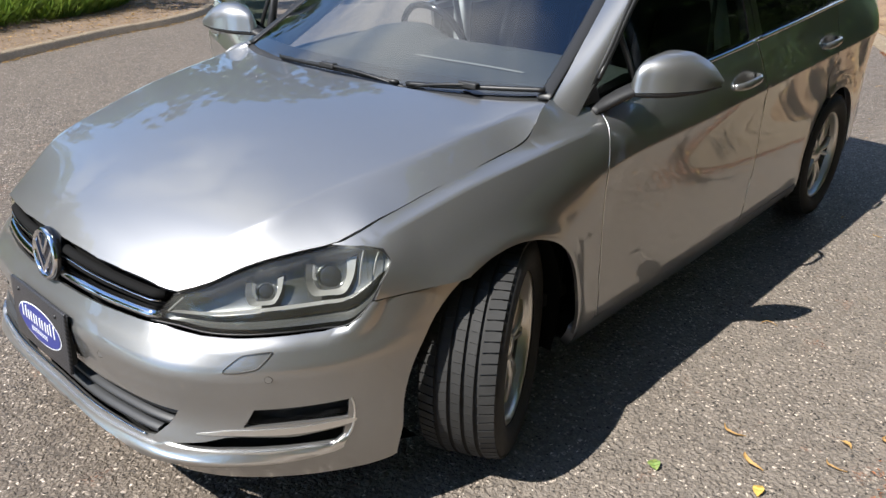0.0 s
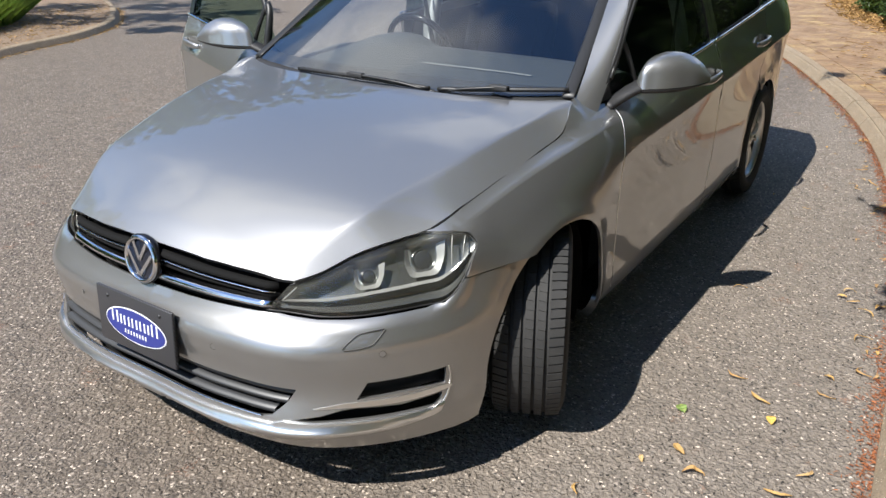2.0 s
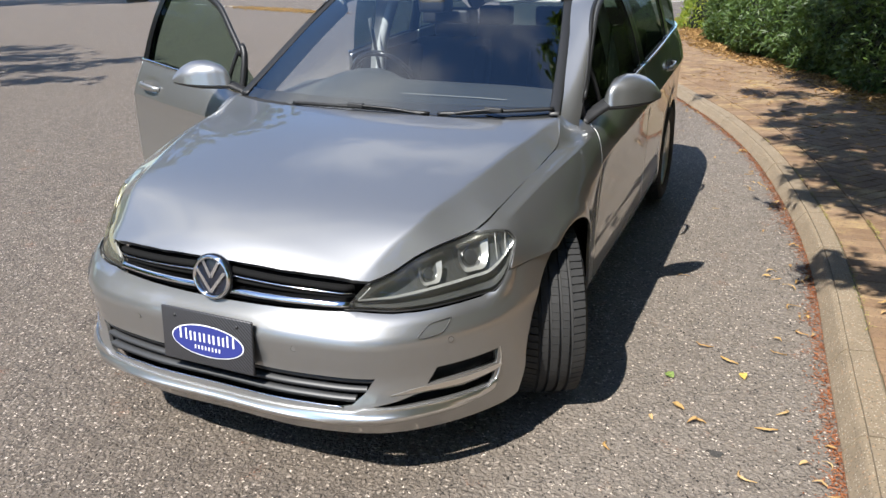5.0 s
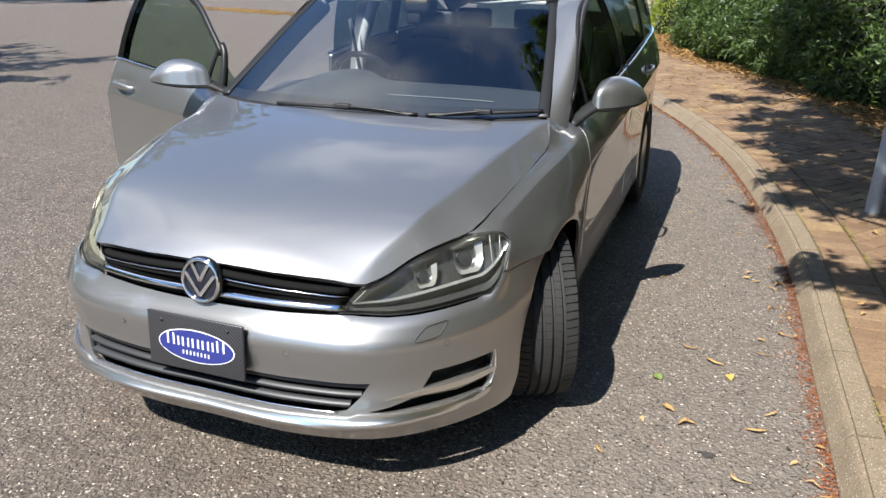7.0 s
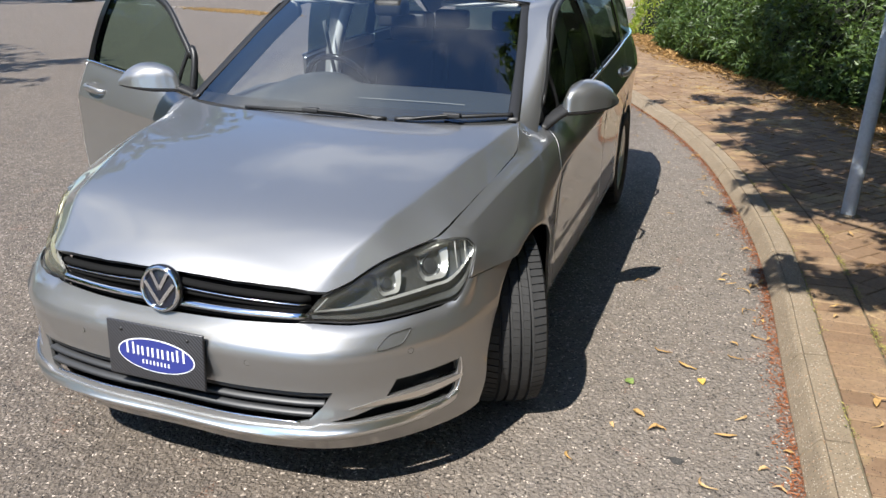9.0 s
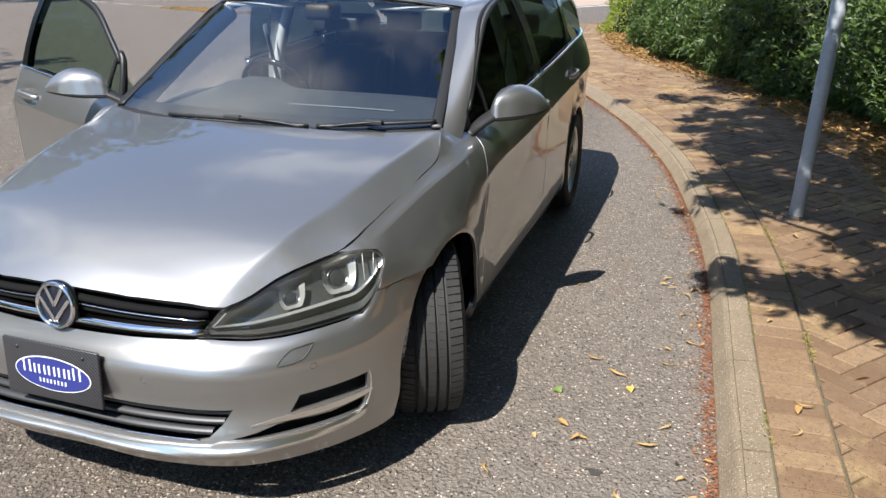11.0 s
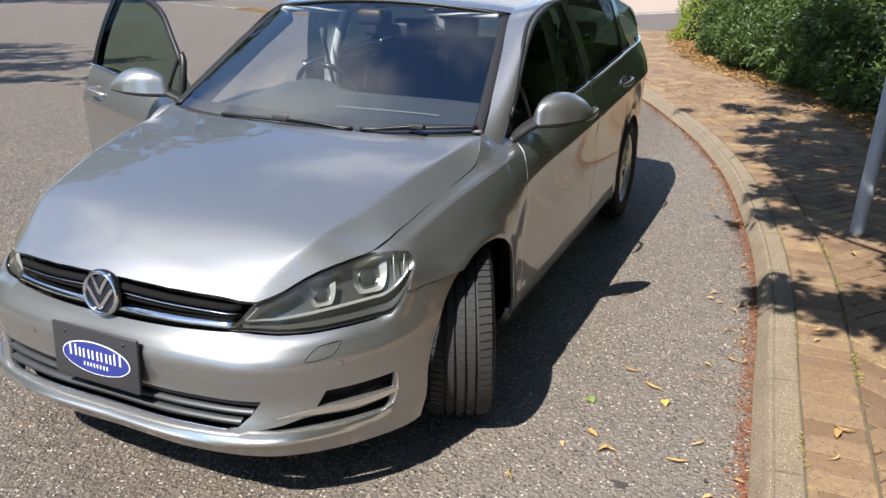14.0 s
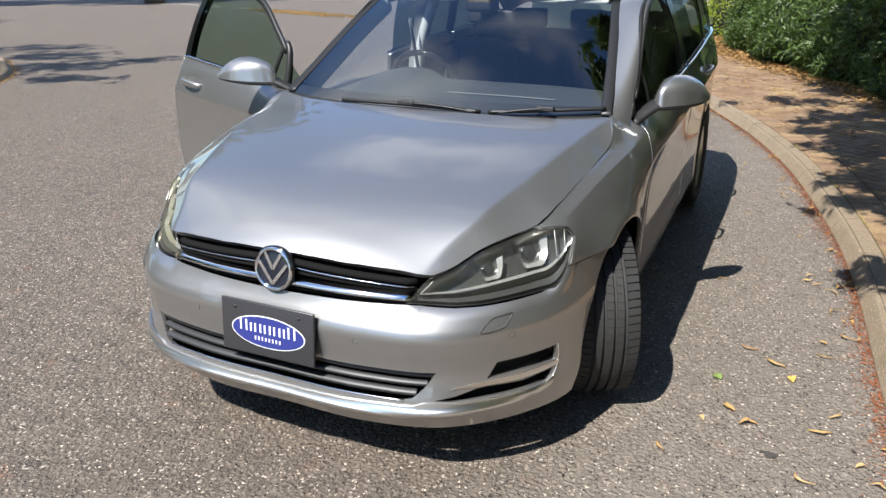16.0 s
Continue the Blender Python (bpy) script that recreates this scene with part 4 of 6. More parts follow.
# show plate
def carbon_material():
    m = mat("carbon_pattern_plastic", (.04, .04, .042), .35)
    N = Nodes(m)
    w = N.add("TexWave", Vector=N.co, Scale=48.0, Distortion=0.0)
    w.bands_direction = "DIAGONAL"
    N.set(N.b, "Base_Color", N.mix(w.outputs["Fac"], (.012, .012, .014), (.055, .055, .06)))
    N.set(N.b, "Normal", N.bump(w.outputs["Fac"], .3, .001))
    return m


BLUE = mat("royal_blue_print", (.028, .038, .20), .35)
WHITE = mat("white_print", (.80, .81, .83), .4)
PM = Matrix.Translation((-.002, -.922, .452)) @ Matrix.Rotation(radians(-4), 4, "X")
plate = new("show_plate")
plate.parent = car
plate["label"] = "dark carbon-look show plate with a blue oval"
bm = bmesh.new()
box_bm(bm, 0, 0, 0, .336, .010, .172, .004, PM)
part("plate_board", bm, carbon_material(), plate)
bm = bmesh.new()
box_bm(bm, 0, .014, -.002, .30, .02, .14, .004, PM)
part("plate_mount", bm, BLACK, plate)
for (ra, rb, d, m_, nm) in ((.134, .052, .0062, WHITE, "oval_border"), (.130, .0485, .0074, BLUE, "blue_oval")):
    bm = bmesh.new()
    f = bm.faces.new([bm.verts.new(PM @ Vector((.004 + ra * math.cos(t), -d, -.004 + rb * math.sin(t)))) for t in [2 * math.pi * k / 56 for k in range(56)]])
    part(nm, bm, m_, plate, smooth=False)
for k in range(6):
    hgt = .036 if k in (0, 5) else .028
    for q in (-1, 1):
        bm = bmesh.new()
        box_bm(bm, .004 - .0875 + .035 * k + q * (.0105 if k in (0, 5) else .008), -.0078, .006 + hgt / 2 - .014, .0062, .002, hgt, 0, PM)
        part("white_bar", bm, WHITE, plate, smooth=False)
for k in range(8):
    bm = bmesh.new()
    box_bm(bm, .004 - .045 + .0128 * k, -.0078, -.027, .0048, .002, .012, 0, PM)
    part("small_white_bar", bm, WHITE, plate, smooth=False)
for sx in (-.115, .115):
    lathe("plate_screw", [(0, .006), (.003, .005), (.004, .0004)], 12, PM @ Matrix.Translation((sx, -.005, .062)) @ Matrix.Rotation(radians(-90), 4, "Z"), BLACK, plate)

# lower intake, fog recesses, chrome strip
panel("intake_backing", [(-.56, .40), (.56, .40), (.52, .30), (.44, .27), (-.44, .27), (-.52, .30)], bumper, DARK, car, step=.06, thick=0, offset=-.055)
for z, d, e in ((.371, .032, .520), (.345, .026, .495), (.320, .020, .468)):
    sweep("intake_slat", lambda u: bumper(-e + 2 * e * u, z) + Vector((0, d, 0)), 40, lambda u: [(-.022, -.003), (.022, -.006), (.022, .005), (-.022, .006)], SLAT, car, "dark grey intake slat", cap=False)
sweep("intake_trim", lambda u: bumper(-.44 + .88 * u, .2985) + Vector((0, -.002, 0)), 60, oval(.0025, .003, 6), CHROME, car, "thin chrome intake trim")
for s in (1, -1):
    fog = new("fog_recess")
    fog.parent = car
    q = lambda pts: pts if s > 0 else mirrored(pts)
    panel("fog_backing", q([(.64, .43), (.97, .42), (.97, .26), (.54, .25)]), bumper, BLACK, fog, step=.05, thick=0, offset=-.045, flip=False)
    blade = smooth_poly([(.579, .329), (.62, .337), (.672, .343), (.814, .344), (.944, .348), (.947, .335), (.814, .327), (.673, .330)], 5)
    panel("fog_blade", q(blade), bumper, SATIN, fog, "satin silver blade", step=.02, thick=.03, offset=.002)
    edge = path3(*[bumper(s * a, z) for a, z in ((.910, .283), (.932, .292), (.946, .311), (.955, .345), (.957, .379), (.953, .405))])
    sweep("fog_trim", edge, 26, lambda u: [((.0035 - .002 * u) * math.cos(q), (.0045 - .0025 * u) * math.sin(q)) for q in [2 * math.pi * k / 8 for k in range(8)]], SATIN, fog, "satin silver edge trim")
strip_top = [(0, .272), (.30, .277), (.47, .283), (.50, .294), (.58, .291), (.70, .289), (.82, .287), (.91, .286), (.938, .300)]
strip_bot = [(.949, .297), (.930, .276), (.905, .266), (.81, .258), (.64, .255), (.50, .249), (.30, .242), (0, .238)]
strip_top = mirrored(strip_top[1:]) + strip_top
strip_bot = strip_bot + [(-q, z) for q, z in reversed(strip_bot[:-1])]
STRIPZ = line((0, .248), (.3, .252), (.5, .259), (.64, .265), (.81, .268), (.95, .290))
panel("chrome_strip", strip_top + strip_bot, lambda a, z: bumper(a, z) + Vector((0, -.016 * math.exp(-((z - STRIPZ(abs(a))) / .010) ** 2), 0)), STRIP, car, "bright chrome bumper strip", step=.012, thick=.012, offset=.006)
GAP = mat("shut_line_shadow", (.05, .048, .045), .6)
for a, z, r in ((.29, .468, .0085), (-.29, .468, .0085), (.775, .487, .0085), (-.775, .487, .0085)):
    n = Vector((math.sin(abs(a)) * (1 if a > 0 else -1), -math.cos(a), 0)).normalized()
    M = Matrix.Translation(bumper(a, z)) @ n.to_track_quat("X", "Z").to_matrix().to_4x4()
    sen = new("parking_sensor")
    sen.parent = car
    lathe("sensor_ring", [(-.002, r * 1.14), (.0004, r * 1.13), (.0004, r), (-.001, r * .98)], 20, M, GAP, sen)
    lathe("sensor_face", [(.0006, r * .98), (.0006, r * .5), (.0006, .0004)], 20, M, PAINT, sen)
cap = [(.668, .508), (.680, .526), (.696, .540), (.715, .544), (.757, .548), (.763, .543), (.750, .520), (.738, .512), (.70, .507)]
for s in (1, -1):
    lp = [bumper(s * a, z) for a, z in smooth_poly(cap, 4)]
    lp = [p + Vector((s * .4, -.9, .15)).normalized() * .0012 for p in lp]
    pl = lambda u, L=lp: L[int(u * len(L)) % len(L)].lerp(L[(int(u * len(L)) + 1) % len(L)], u * len(L) - int(u * len(L)))
    sweep("washer_cap_seam", pl, 64, oval(.0014, .0014, 5), GAP, car, "thin seam of the washer cover", closed=True)

# -------- mirrors, handles, window trims --------
MT = line((0, 1.022), (.05, 1.050), (.20, 1.077), (.42, 1.085), (.66, 1.072), (.86, 1.040), (1, 1.000))
MB = line((0, .954), (.3, .953), (.7, .961), (.9, .972), (1, .982))
MD = line((0, .085), (.06, .110), (.3, .132), (.7, .112), (.92, .062), (1, .014))


def mirror_shell(u, v):
    t, b, d = MT(u), MB(u), MD(u)
    q = max(0, 1 - abs(2 * v - 1) ** (2.6 if v > .5 else 9.0)) ** .5
    x = .850 + .197 * u + .05 * d * q
    return Vector((x, .615 + .140 * u - d * q * (1 - .25 * v), b + (t - b) * (v - .10 * math.sin(2 * math.pi * v) / 2)))


for d, xf in ((door_l, None), (door_r, OPENDOOR)):
    mi = new("wing_mirror")
    mi.parent = d
    sub = lambda a, b: (lambda u, v: mirror_shell(u, a + (b - a) * v))
    grid("mirror_base_cover", sub(0, .20), 20, 8, BLACK, mi, "black lower mirror housing", xf=xf)
    grid("indicator_strip", sub(.20, .225), 20, 2, GLOSSBLACK, mi, "dark indicator lens", xf=xf)
    grid("mirror_lower_cap", sub(.225, .30), 20, 3, PAINT, mi, xf=xf)
    grid("mirror_cap", sub(.30, 1.0), 28, 20, PAINT, mi, "silver-grey mirror cap", xf=xf)
    grid("mirror_inner_end", lambda u, v: Vector((.850, .615, 1.013)).lerp(mirror_shell(0, u), v), 12, 2, BLACK, mi, xf=xf)
    grid("mirror_glass", lambda u, v: Vector((.852 + .19 * u, .612 + .140 * u, MB(u) + (MT(u) - MB(u)) * v)), 12, 6, CHROME, mi, "mirror glass", xf=xf)
    arm = path3((.792, .425, .918), (.812, .47, .938), (.840, .515, .962), (.872, .565, .984))
    sweep("mirror_arm", arm, 12, lambda u: [((.030 + .012 * u) * math.cos(q), .017 * math.sin(q)) for q in [2 * math.pi * k / 10 for k in range(10)]], BLACK, mi, "black mirror arm", xf=xf)


def handle(hy, hz, parent, xf):
    h = new("door_handle")
    h.parent = parent
    cur = path3(*[(side_x(hy + k, hz + .05 * k + .03) + o, hy + k, hz + .09 * k) for k, o in ((-.098, .006), (-.08, .024), (-.04, .038), (.02, .041), (.07, .034), (.098, .008))])
    sweep("grip", cur, 18, lambda u: [(.0085 * math.cos(q), (.012 + .006 * math.sin(math.pi * u)) * math.sin(q)) for q in [2 * math.pi * k / 10 for k in range(10)]], PAINT, h, "silver door grip", xf=xf)
    return h


for d, xf in ((door_l, None), (door_r, OPENDOOR)):
    handle(1.36, .885, d, xf)
for xf in (None, MIRROR):
    handle(2.305, .925, car, xf)


def gl(y, z, o=.0):
    p = side_glass(y, z)
    return Vector((p.x + o, p.y, p.z))


def belt(y0, y1):
    return lambda u: Vector((XT(y0 + (y1 - y0) * u) + .001, y0 + (y1 - y0) * u, ZT(y0 + (y1 - y0) * u) + .006))


frame1 = path3(*[gl(y, z, .002) for y, z in ((.385, .945), (.50, wtop(.50) - .008), (.65, wtop(.65) - .008), (.82, wtop(.82) - .008), (1.05, wtop(1.05) - .008), (1.315, wtop(1.315) - .008))])
for d, xf in ((door_l, None), (door_r, OPENDOOR)):
    fr = new("window_frame")
    fr.parent = d
    sweep("belt_trim", belt(.47, 1.475), 20, oval(.006, .0085, 8), CHROME, fr, "chrome waist trim", xf=xf)
    sweep("frame_arch", frame1 if xf is None else (lambda u: frame1(.22 + .78 * u)), 36, oval(.012, .016, 8) if xf is None else oval(.014, .019, 8), SEAL, fr, "black window surround", xf=xf)
    sweep("sash_bar", path3(gl(.585, 1.135, .004), gl(.612, 1.05, .004), gl(.640, .955, .004)), 8, oval(.008, .010, 8), SEAL, fr, "slim quarter-light bar", xf=xf)
    if xf:
        sweep("frame_post", path3(gl(.572, 1.145, .002), gl(.545, 1.115, .002), gl(.528, 1.06, .002), gl(.520, .955, .002)), 12, oval(.016, .020, 8), SEAL, fr, "black front post of the window frame", xf=xf)
    panel("pillar_cover", [(1.425, 1.018), (1.482, 1.022), (1.455, 1.12), (1.415, 1.25), (1.345, 1.412), (1.295, 1.412), (1.365, 1.25), (1.405, 1.12)], side_glass, GLOSSBLACK, fr, "gloss black pillar cover", step=.05, thick=.035, offset=.004, xf=xf)
    tri = [(.372, .936), (.46, .946), (.455, .985), (.43, .998)]
    panel("mirror_sail", tri, side_glass, BLACK, fr, step=.04, thick=.02, offset=.006, xf=xf)
    card = [(.44, .30), (1.56, .30), (1.60, .55), (1.50, .85), (1.42, 1.005), (.44, .92)]
    panel("door_lining", card, lambda y, z: side(y, z) - Vector((.10 - .04 * sstep(.75, 1.0, z), 0, 0)), FABRIC, d, "black door lining", step=.08, thick=-.04, flip=True, xf=xf)
for xf in (None, MIRROR):
    sweep("rear_belt_trim", belt(1.485, 3.28), 30, oval(.006, .0085, 8), CHROME, car, "chrome waist trim", xf=xf)
    if xf is None:
        panel("rear_pillar_cover", [(1.486, 1.024), (1.54, 1.028), (1.51, 1.12), (1.47, 1.25), (1.41, 1.412), (1.352, 1.412), (1.42, 1.25), (1.46, 1.12)], side_glass, GLOSSBLACK, car, "gloss black pillar cover", step=.05, thick=.035, offset=.004, xf=xf)
    panel("rear_pillar_cover", [(2.30, 1.08), (2.39, 1.086), (2.38, 1.2), (2.34, 1.392), (2.24, 1.40), (2.29, 1.2)], side_glass, GLOSSBLACK, car, step=.05, thick=.02, offset=.004, xf=xf)
    sweep("roof_seal", lambda u: WIN((.04 if xf is None else .42) + (.93 if xf is None else .55) * u) + Vector((.002, 0, -.006)), 60, oval(.008, .009, 8), SEAL, car, "black window seal", xf=xf)
sweep("screen_seal", lambda u: WSE(u) + Vector((-.010, -.006, .004)), 30, oval(.023, .004, 8), SEAL, car, "black windscreen seal")
sweep("screen_seal", lambda u: WSE(u) + Vector((-.010, -.006, .004)), 30, oval(.023, .004, 8), SEAL, car, "black windscreen seal", xf=MIRROR)
sweep("header_seal", lambda u: windscreen(u, 1.0) + Vector((0, -.004, .004)), 30, oval(.004, .005, 8), SEAL, car)

# black glass border, cowl and wipers
def cowl(u, v):
    x = -.735 + 1.47 * u
    ax = abs(x)
    yh = .116 + .17 * (ax / .738) ** 2.2 - .02
    zh = bonnet(x, yh).z - .024
    w_ = windscreen(u, .03)
    return Vector((x, yh, zh)).lerp(Vector((x, w_.y + .01, w_.z - .006)), v)


grid("cowl_panel", cowl, 30, 4, BLACK, car, "black plastic cowl panel")


for blade_pts, arm_pts, mid in ((((.255, .160, .966), (.10, .147, .971), (-.06, .145, .974), (-.24, .158, .970), (-.385, .186, .964)), ((.285, .172, .950), (.14, .146, .974), (-.06, .142, .982)), (-.06, .142, .980)),
                                (((.286, .166, .966), (.40, .190, .973), (.50, .216, .980), (.61, .255, .986), (.713, .302, .990)), ((.25, .172, .945), (.38, .182, .974), (.50, .212, .988)), (.50, .212, .986))):
    wp = new("wiper")
    wp.parent = car
    sweep("wiper_blade", path3(*blade_pts), 24, lambda u: [(-.006, -.007), (.006, -.007), (.005, .003), (-.002, .007)], SEAL, wp, "black wiper blade")
    sweep("wiper_arm", path3(*arm_pts), 16, lambda u: [(.009 * math.cos(q), .005 * math.sin(q)) for q in [2 * math.pi * k / 8 for k in range(8)]], SEAL, wp, "black wiper arm")
    bm = bmesh.new()
    box_bm(bm, mid[0], mid[1], mid[2], .07, .022, .018, .004)
    part("blade_mount", bm, BLACK, wp)

# -------- tail --------
def tail_glass(u, v):
    s = 2 * u - 1
    w_ = .56 + .09 * (1 - v)
    return Vector((s * w_, 3.66 - .22 * v - .10 * abs(s) ** 2.5, 1.00 + .30 * v))


grid("tailgate_window", tail_glass, 16, 8, PRIVGLASS, car, "dark tailgate window")


def tailgate(u, v):
    s = 2 * u - 1
    z = .50 + .52 * v
    w_ = .74 - .08 * v
    return Vector((s * w_, 3.70 - .03 * v - .14 * abs(s) ** 3, z))


grid("tailgate", tailgate, 18, 10, PAINT, car)


def rear_bumper(u, v):
    s = 2 * u - 1
    z = .24 + .30 * v
    return Vector((s * (.80 - .02 * abs(v - .5)), 3.76 - .34 * abs(s) ** 4 - .05 * (1 - v), z))


grid("rear_bumper", rear_bumper, 24, 8, PAINT, car)
for s in (1, -1):
    grid("tail_lamp", lambda u, v: Vector((s * (.56 + .16 * u), 3.66 - .14 * u ** 2 - .02 * v, .82 + .16 * v)), 8, 4, mat("red_lamp_lens", (.35, .01, .01), .1), car, "red tail lamp")

# -------- cabin --------
def dash(u, v):
    x = -.72 + 1.44 * u
    b = math.exp(-((x + .41) / .155) ** 4)
    pts = ((.30, .925), (.55, .962), (.80, .985 + .035 * b), (.90 + .02 * b, .975 + .045 * b), (.93, .93), (.93, .62))
    i = min(4, int(v * 5))
    q = v * 5 - i
    y = pts[i][0] + (pts[i + 1][0] - pts[i][0]) * q
    z = pts[i][1] + (pts[i + 1][1] - pts[i][1]) * q
    return Vector((x, y - .10 * (abs(x) / .72) ** 3 * (1 - v) + .12 * (1 - v) * (abs(x) / .72) ** 2, z - .03 * (abs(x) / .72) ** 4))


grid("dashboard", dash, 36, 20, TRIMGREY, car, "dark grey dashboard")
grid("demister_vent", lambda u, v: dash(.46 + .34 * u, .20 + .014 * v) + Vector((0, -.001, .004)), 12, 1, mat("grey_vent_plastic", (.17, .175, .17), .6), car, "pale strip along the demister vent")
SWM = Matrix.Translation((-.390, 1.025, .925)) @ Matrix.Rotation(radians(24), 4, "X")
sw = new("steering_wheel")
sw.parent = car
sweep("wheel_rim", lambda u: SWM @ Vector((.178 * math.cos(2 * math.pi * u), 0, .178 * math.sin(2 * math.pi * u))), 48, oval(.015, .016, 8), GLOSSBLACK, sw, "black leather rim", closed=True, up=(0, .9, .4))
bm = bmesh.new()
box_bm(bm, 0, -.01, 0, .17, .05, .13, .025, SWM)
part("airbag_cover", bm, BLACK, sw)
for a in (0, 180, 270):
    sweep("wheel_spoke", lambda u: SWM @ Vector((.18 * u * math.cos(radians(a)), -.005, .18 * u * math.sin(radians(a)))), 4, oval(.018, .008, 8), SATIN if a == 270 else BLACK, sw)


def seat(x, y, name="seat"):
    s = new(name)
    s.parent = car
    bm = bmesh.new()
    box_bm(bm, x, y, .48, .50, .52, .16, .05)
    part("seat_cushion", bm, FABRIC, s)
    M = Matrix.Translation((x, y + .27, .50)) @ Matrix.Rotation(radians(-17), 4, "X")
    bm = bmesh.new()
    box_bm(bm, 0, 0, .30, .48, .12, .62, .05, M)
    for sx in (-.215, .215):
        box_bm(bm, sx, -.035, .30, .08, .14, .50, .035, M)
    part("seat_back", bm, FABRIC, s)
    bm = bmesh.new()
    box_bm(bm, 0, 0, .70, .27, .09, .18, .04, M)
    part("headrest", bm, FABRIC, s)
    for sx in (-.06, .06):
        sweep("headrest_post", lambda u: M @ Vector((sx, 0, .58 + .06 * u)), 2, oval(.006, .006, 6), CHROME, s, up=(0, 1, 0))
    return s


seat(-.37, 1.50)
seat(.37, 1.58)
rs = new("rear_bench")
rs.parent = car
bm = bmesh.new()
box_bm(bm, 0, 2.35, .50, 1.30, .50, .18, .05)
part("bench_cushion", bm, FABRIC, rs)
bm = bmesh.new()
box_bm(bm, 0, 0, .30, 1.30, .14, .62, .05, Matrix.Translation((0, 2.64, .52)) @ Matrix.Rotation(radians(-22), 4, "X"))
part("bench_back", bm, FABRIC, rs)
for hx in (-.42, 0, .42):
    bm = bmesh.new()
    box_bm(bm, hx, 2.86, 1.16, .25, .09, .13, .03)
    part("headrest", bm, FABRIC, rs)
bm = bmesh.new()
box_bm(bm, 0, 1.75, .31, 1.50, 2.9, .04)
part("cabin_floor", bm, FABRIC, car)
bm = bmesh.new()
box_bm(bm, 0, .38, .62, 1.50, .06, .60)
part("bulkhead", bm, DARK, car)
grid("headliner", lambda u, v: roof(u, .02 + .96 * v) * 1.0 - Vector((0, 0, .035)), 12, 12, PALETRIM, car, "pale headliner")
for s in (1, -1):
    xf = None if s > 0 else MIRROR
    sweep("centre_pillar_trim", path3((.70, 1.60, .50), (.70, 1.58, .85), (.675, 1.56, 1.04), (.63, 1.55, 1.19), (.575, 1.55, 1.34)), 14, oval(.035, .03, 10), PALETRIM, car, "pale grey pillar trim", xf=xf, up=(1, 0, 0))
    sweep("front_pillar_trim", lambda u: WSE(.06 + .92 * u) + Vector((-.026, .022, -.014)) + (Vector() if s > 0 else Vector((.012, .05, -.01))), 20, oval(.006, .014, 8) if s > 0 else oval(.030, .050, 10), PALETRIM, car, "pale grey pillar trim", xf=xf)
    panel("rear_side_lining", [(1.50, .30), (3.5, .30), (3.5, 1.08), (1.50, 1.0)], lambda y, z: side(y, z) - Vector((.09, 0, 0)), FABRIC, car, step=.15, thick=0, flip=True, xf=xf)
    sweep("seat_belt", path3((.685, 1.44, 1.22), (.665, 1.50, .95), (.65, 1.60, .60)), 8, oval(.022, .003, 6), mat("grey_belt_webbing", (.12, .13, .13), .8), car, xf=xf, up=(1, 0, 0))
JO = path3((-.878, 1.545, .36), (-.885, 1.552, .70), (-.846, 1.495, 1.02), (-.79, 1.425, 1.22), (-.733, 1.352, 1.38))
JAMB = rough_material("pale_jamb_paint", (.36, .36, .345), (.40, .40, .385), 20, .0005, .5)
JI = path3((-.72, 1.60, .36), (-.72, 1.60, .70), (-.685, 1.575, 1.02), (-.63, 1.55, 1.22), (-.59, 1.50, 1.38))
grid("door_jamb", lambda u, v: JO(u).lerp(JI(u), .66 + .34 * v), 20, 3, JAMB, car, "silver-grey centre pillar inside the open doorway")
bm = bmesh.new()
box_bm(bm, 0, .815, 1.335, .13, .12, .07, .02)
part("sensor_housing", bm, BLACK, car, "black sensor housing at the screen's top")
mir = new("interior_mirror")
mir.parent = car
bm = bmesh.new()
box_bm(bm, 0, .93, 1.275, .235, .03, .065, .014)
part("mirror_case", bm, BLACK, mir)
bm = bmesh.new()
box_bm(bm, 0, .948, 1.275, .22, .002, .055)
part("mirror_face", bm, CHROME, mir)
for sx in (-.38, .38):
    bm = bmesh.new()
    box_bm(bm, sx, .98, 1.352, .36, .15, .02, .008)
    part("sun_visor", bm, PALETRIM, car, "pale sun visor")

# the road's camber tips the car slightly towards the kerb
TIP = radians(.73)
PIV = Vector((.8, 0, .4))
car.matrix_world = Matrix.Translation(PIV) @ Matrix.Rotation(TIP, 4, "Y") @ Matrix.Translation(-PIV)
for ob in car.children:
    if ob.name.startswith(("front_wheel", "rear_wheel")):
        ob.matrix_basis = car.matrix_world.inverted()

# -------- ground, kerb lines --------
KB = path3((1.86, -8, 0), (1.855, -4, 0), (1.845, -1.5, 0), (1.826, -.27, 0), (1.80, .62, 0), (1.786, 1.2, 0), (1.73, 2.0, 0), (1.625, 2.78, 0), (1.435, 3.84, 0), (1.098, 5.11, 0), (.687, 6.26, 0), (.36, 7.1, 0), (-.4, 8.8, 0), (-1.6, 11.2, 0), (-3.2, 14.0, 0), (-5.4, 17.2, 0), (-8, 20.2, 0), (-12, 23.4, 0))
LK = path3((-5.2, -4, 0), (-5.9, -1.2, 0), (-6.5, .2, 0), (-7.2, 1.43, 0), (-7.7, 2.24, 0), (-8.3, 3.25, 0), (-8.75, 4.3, 0), (-9.6, 5.5, 0), (-11.2, 6.75, 0), (-13.7, 8.2, 0), (-18, 9.8, 0), (-26, 11.5, 0))
rng = random.Random(7)


def arcs(c, n=900):
    P = [c(i / n) for i in range(n + 1)]
    d = [0.0]
    for a, b in zip(P, P[1:]):
        d.append(d[-1] + (b - a).length)
    return np.array([(p.x, p.y) for p in P]), np.array(d)


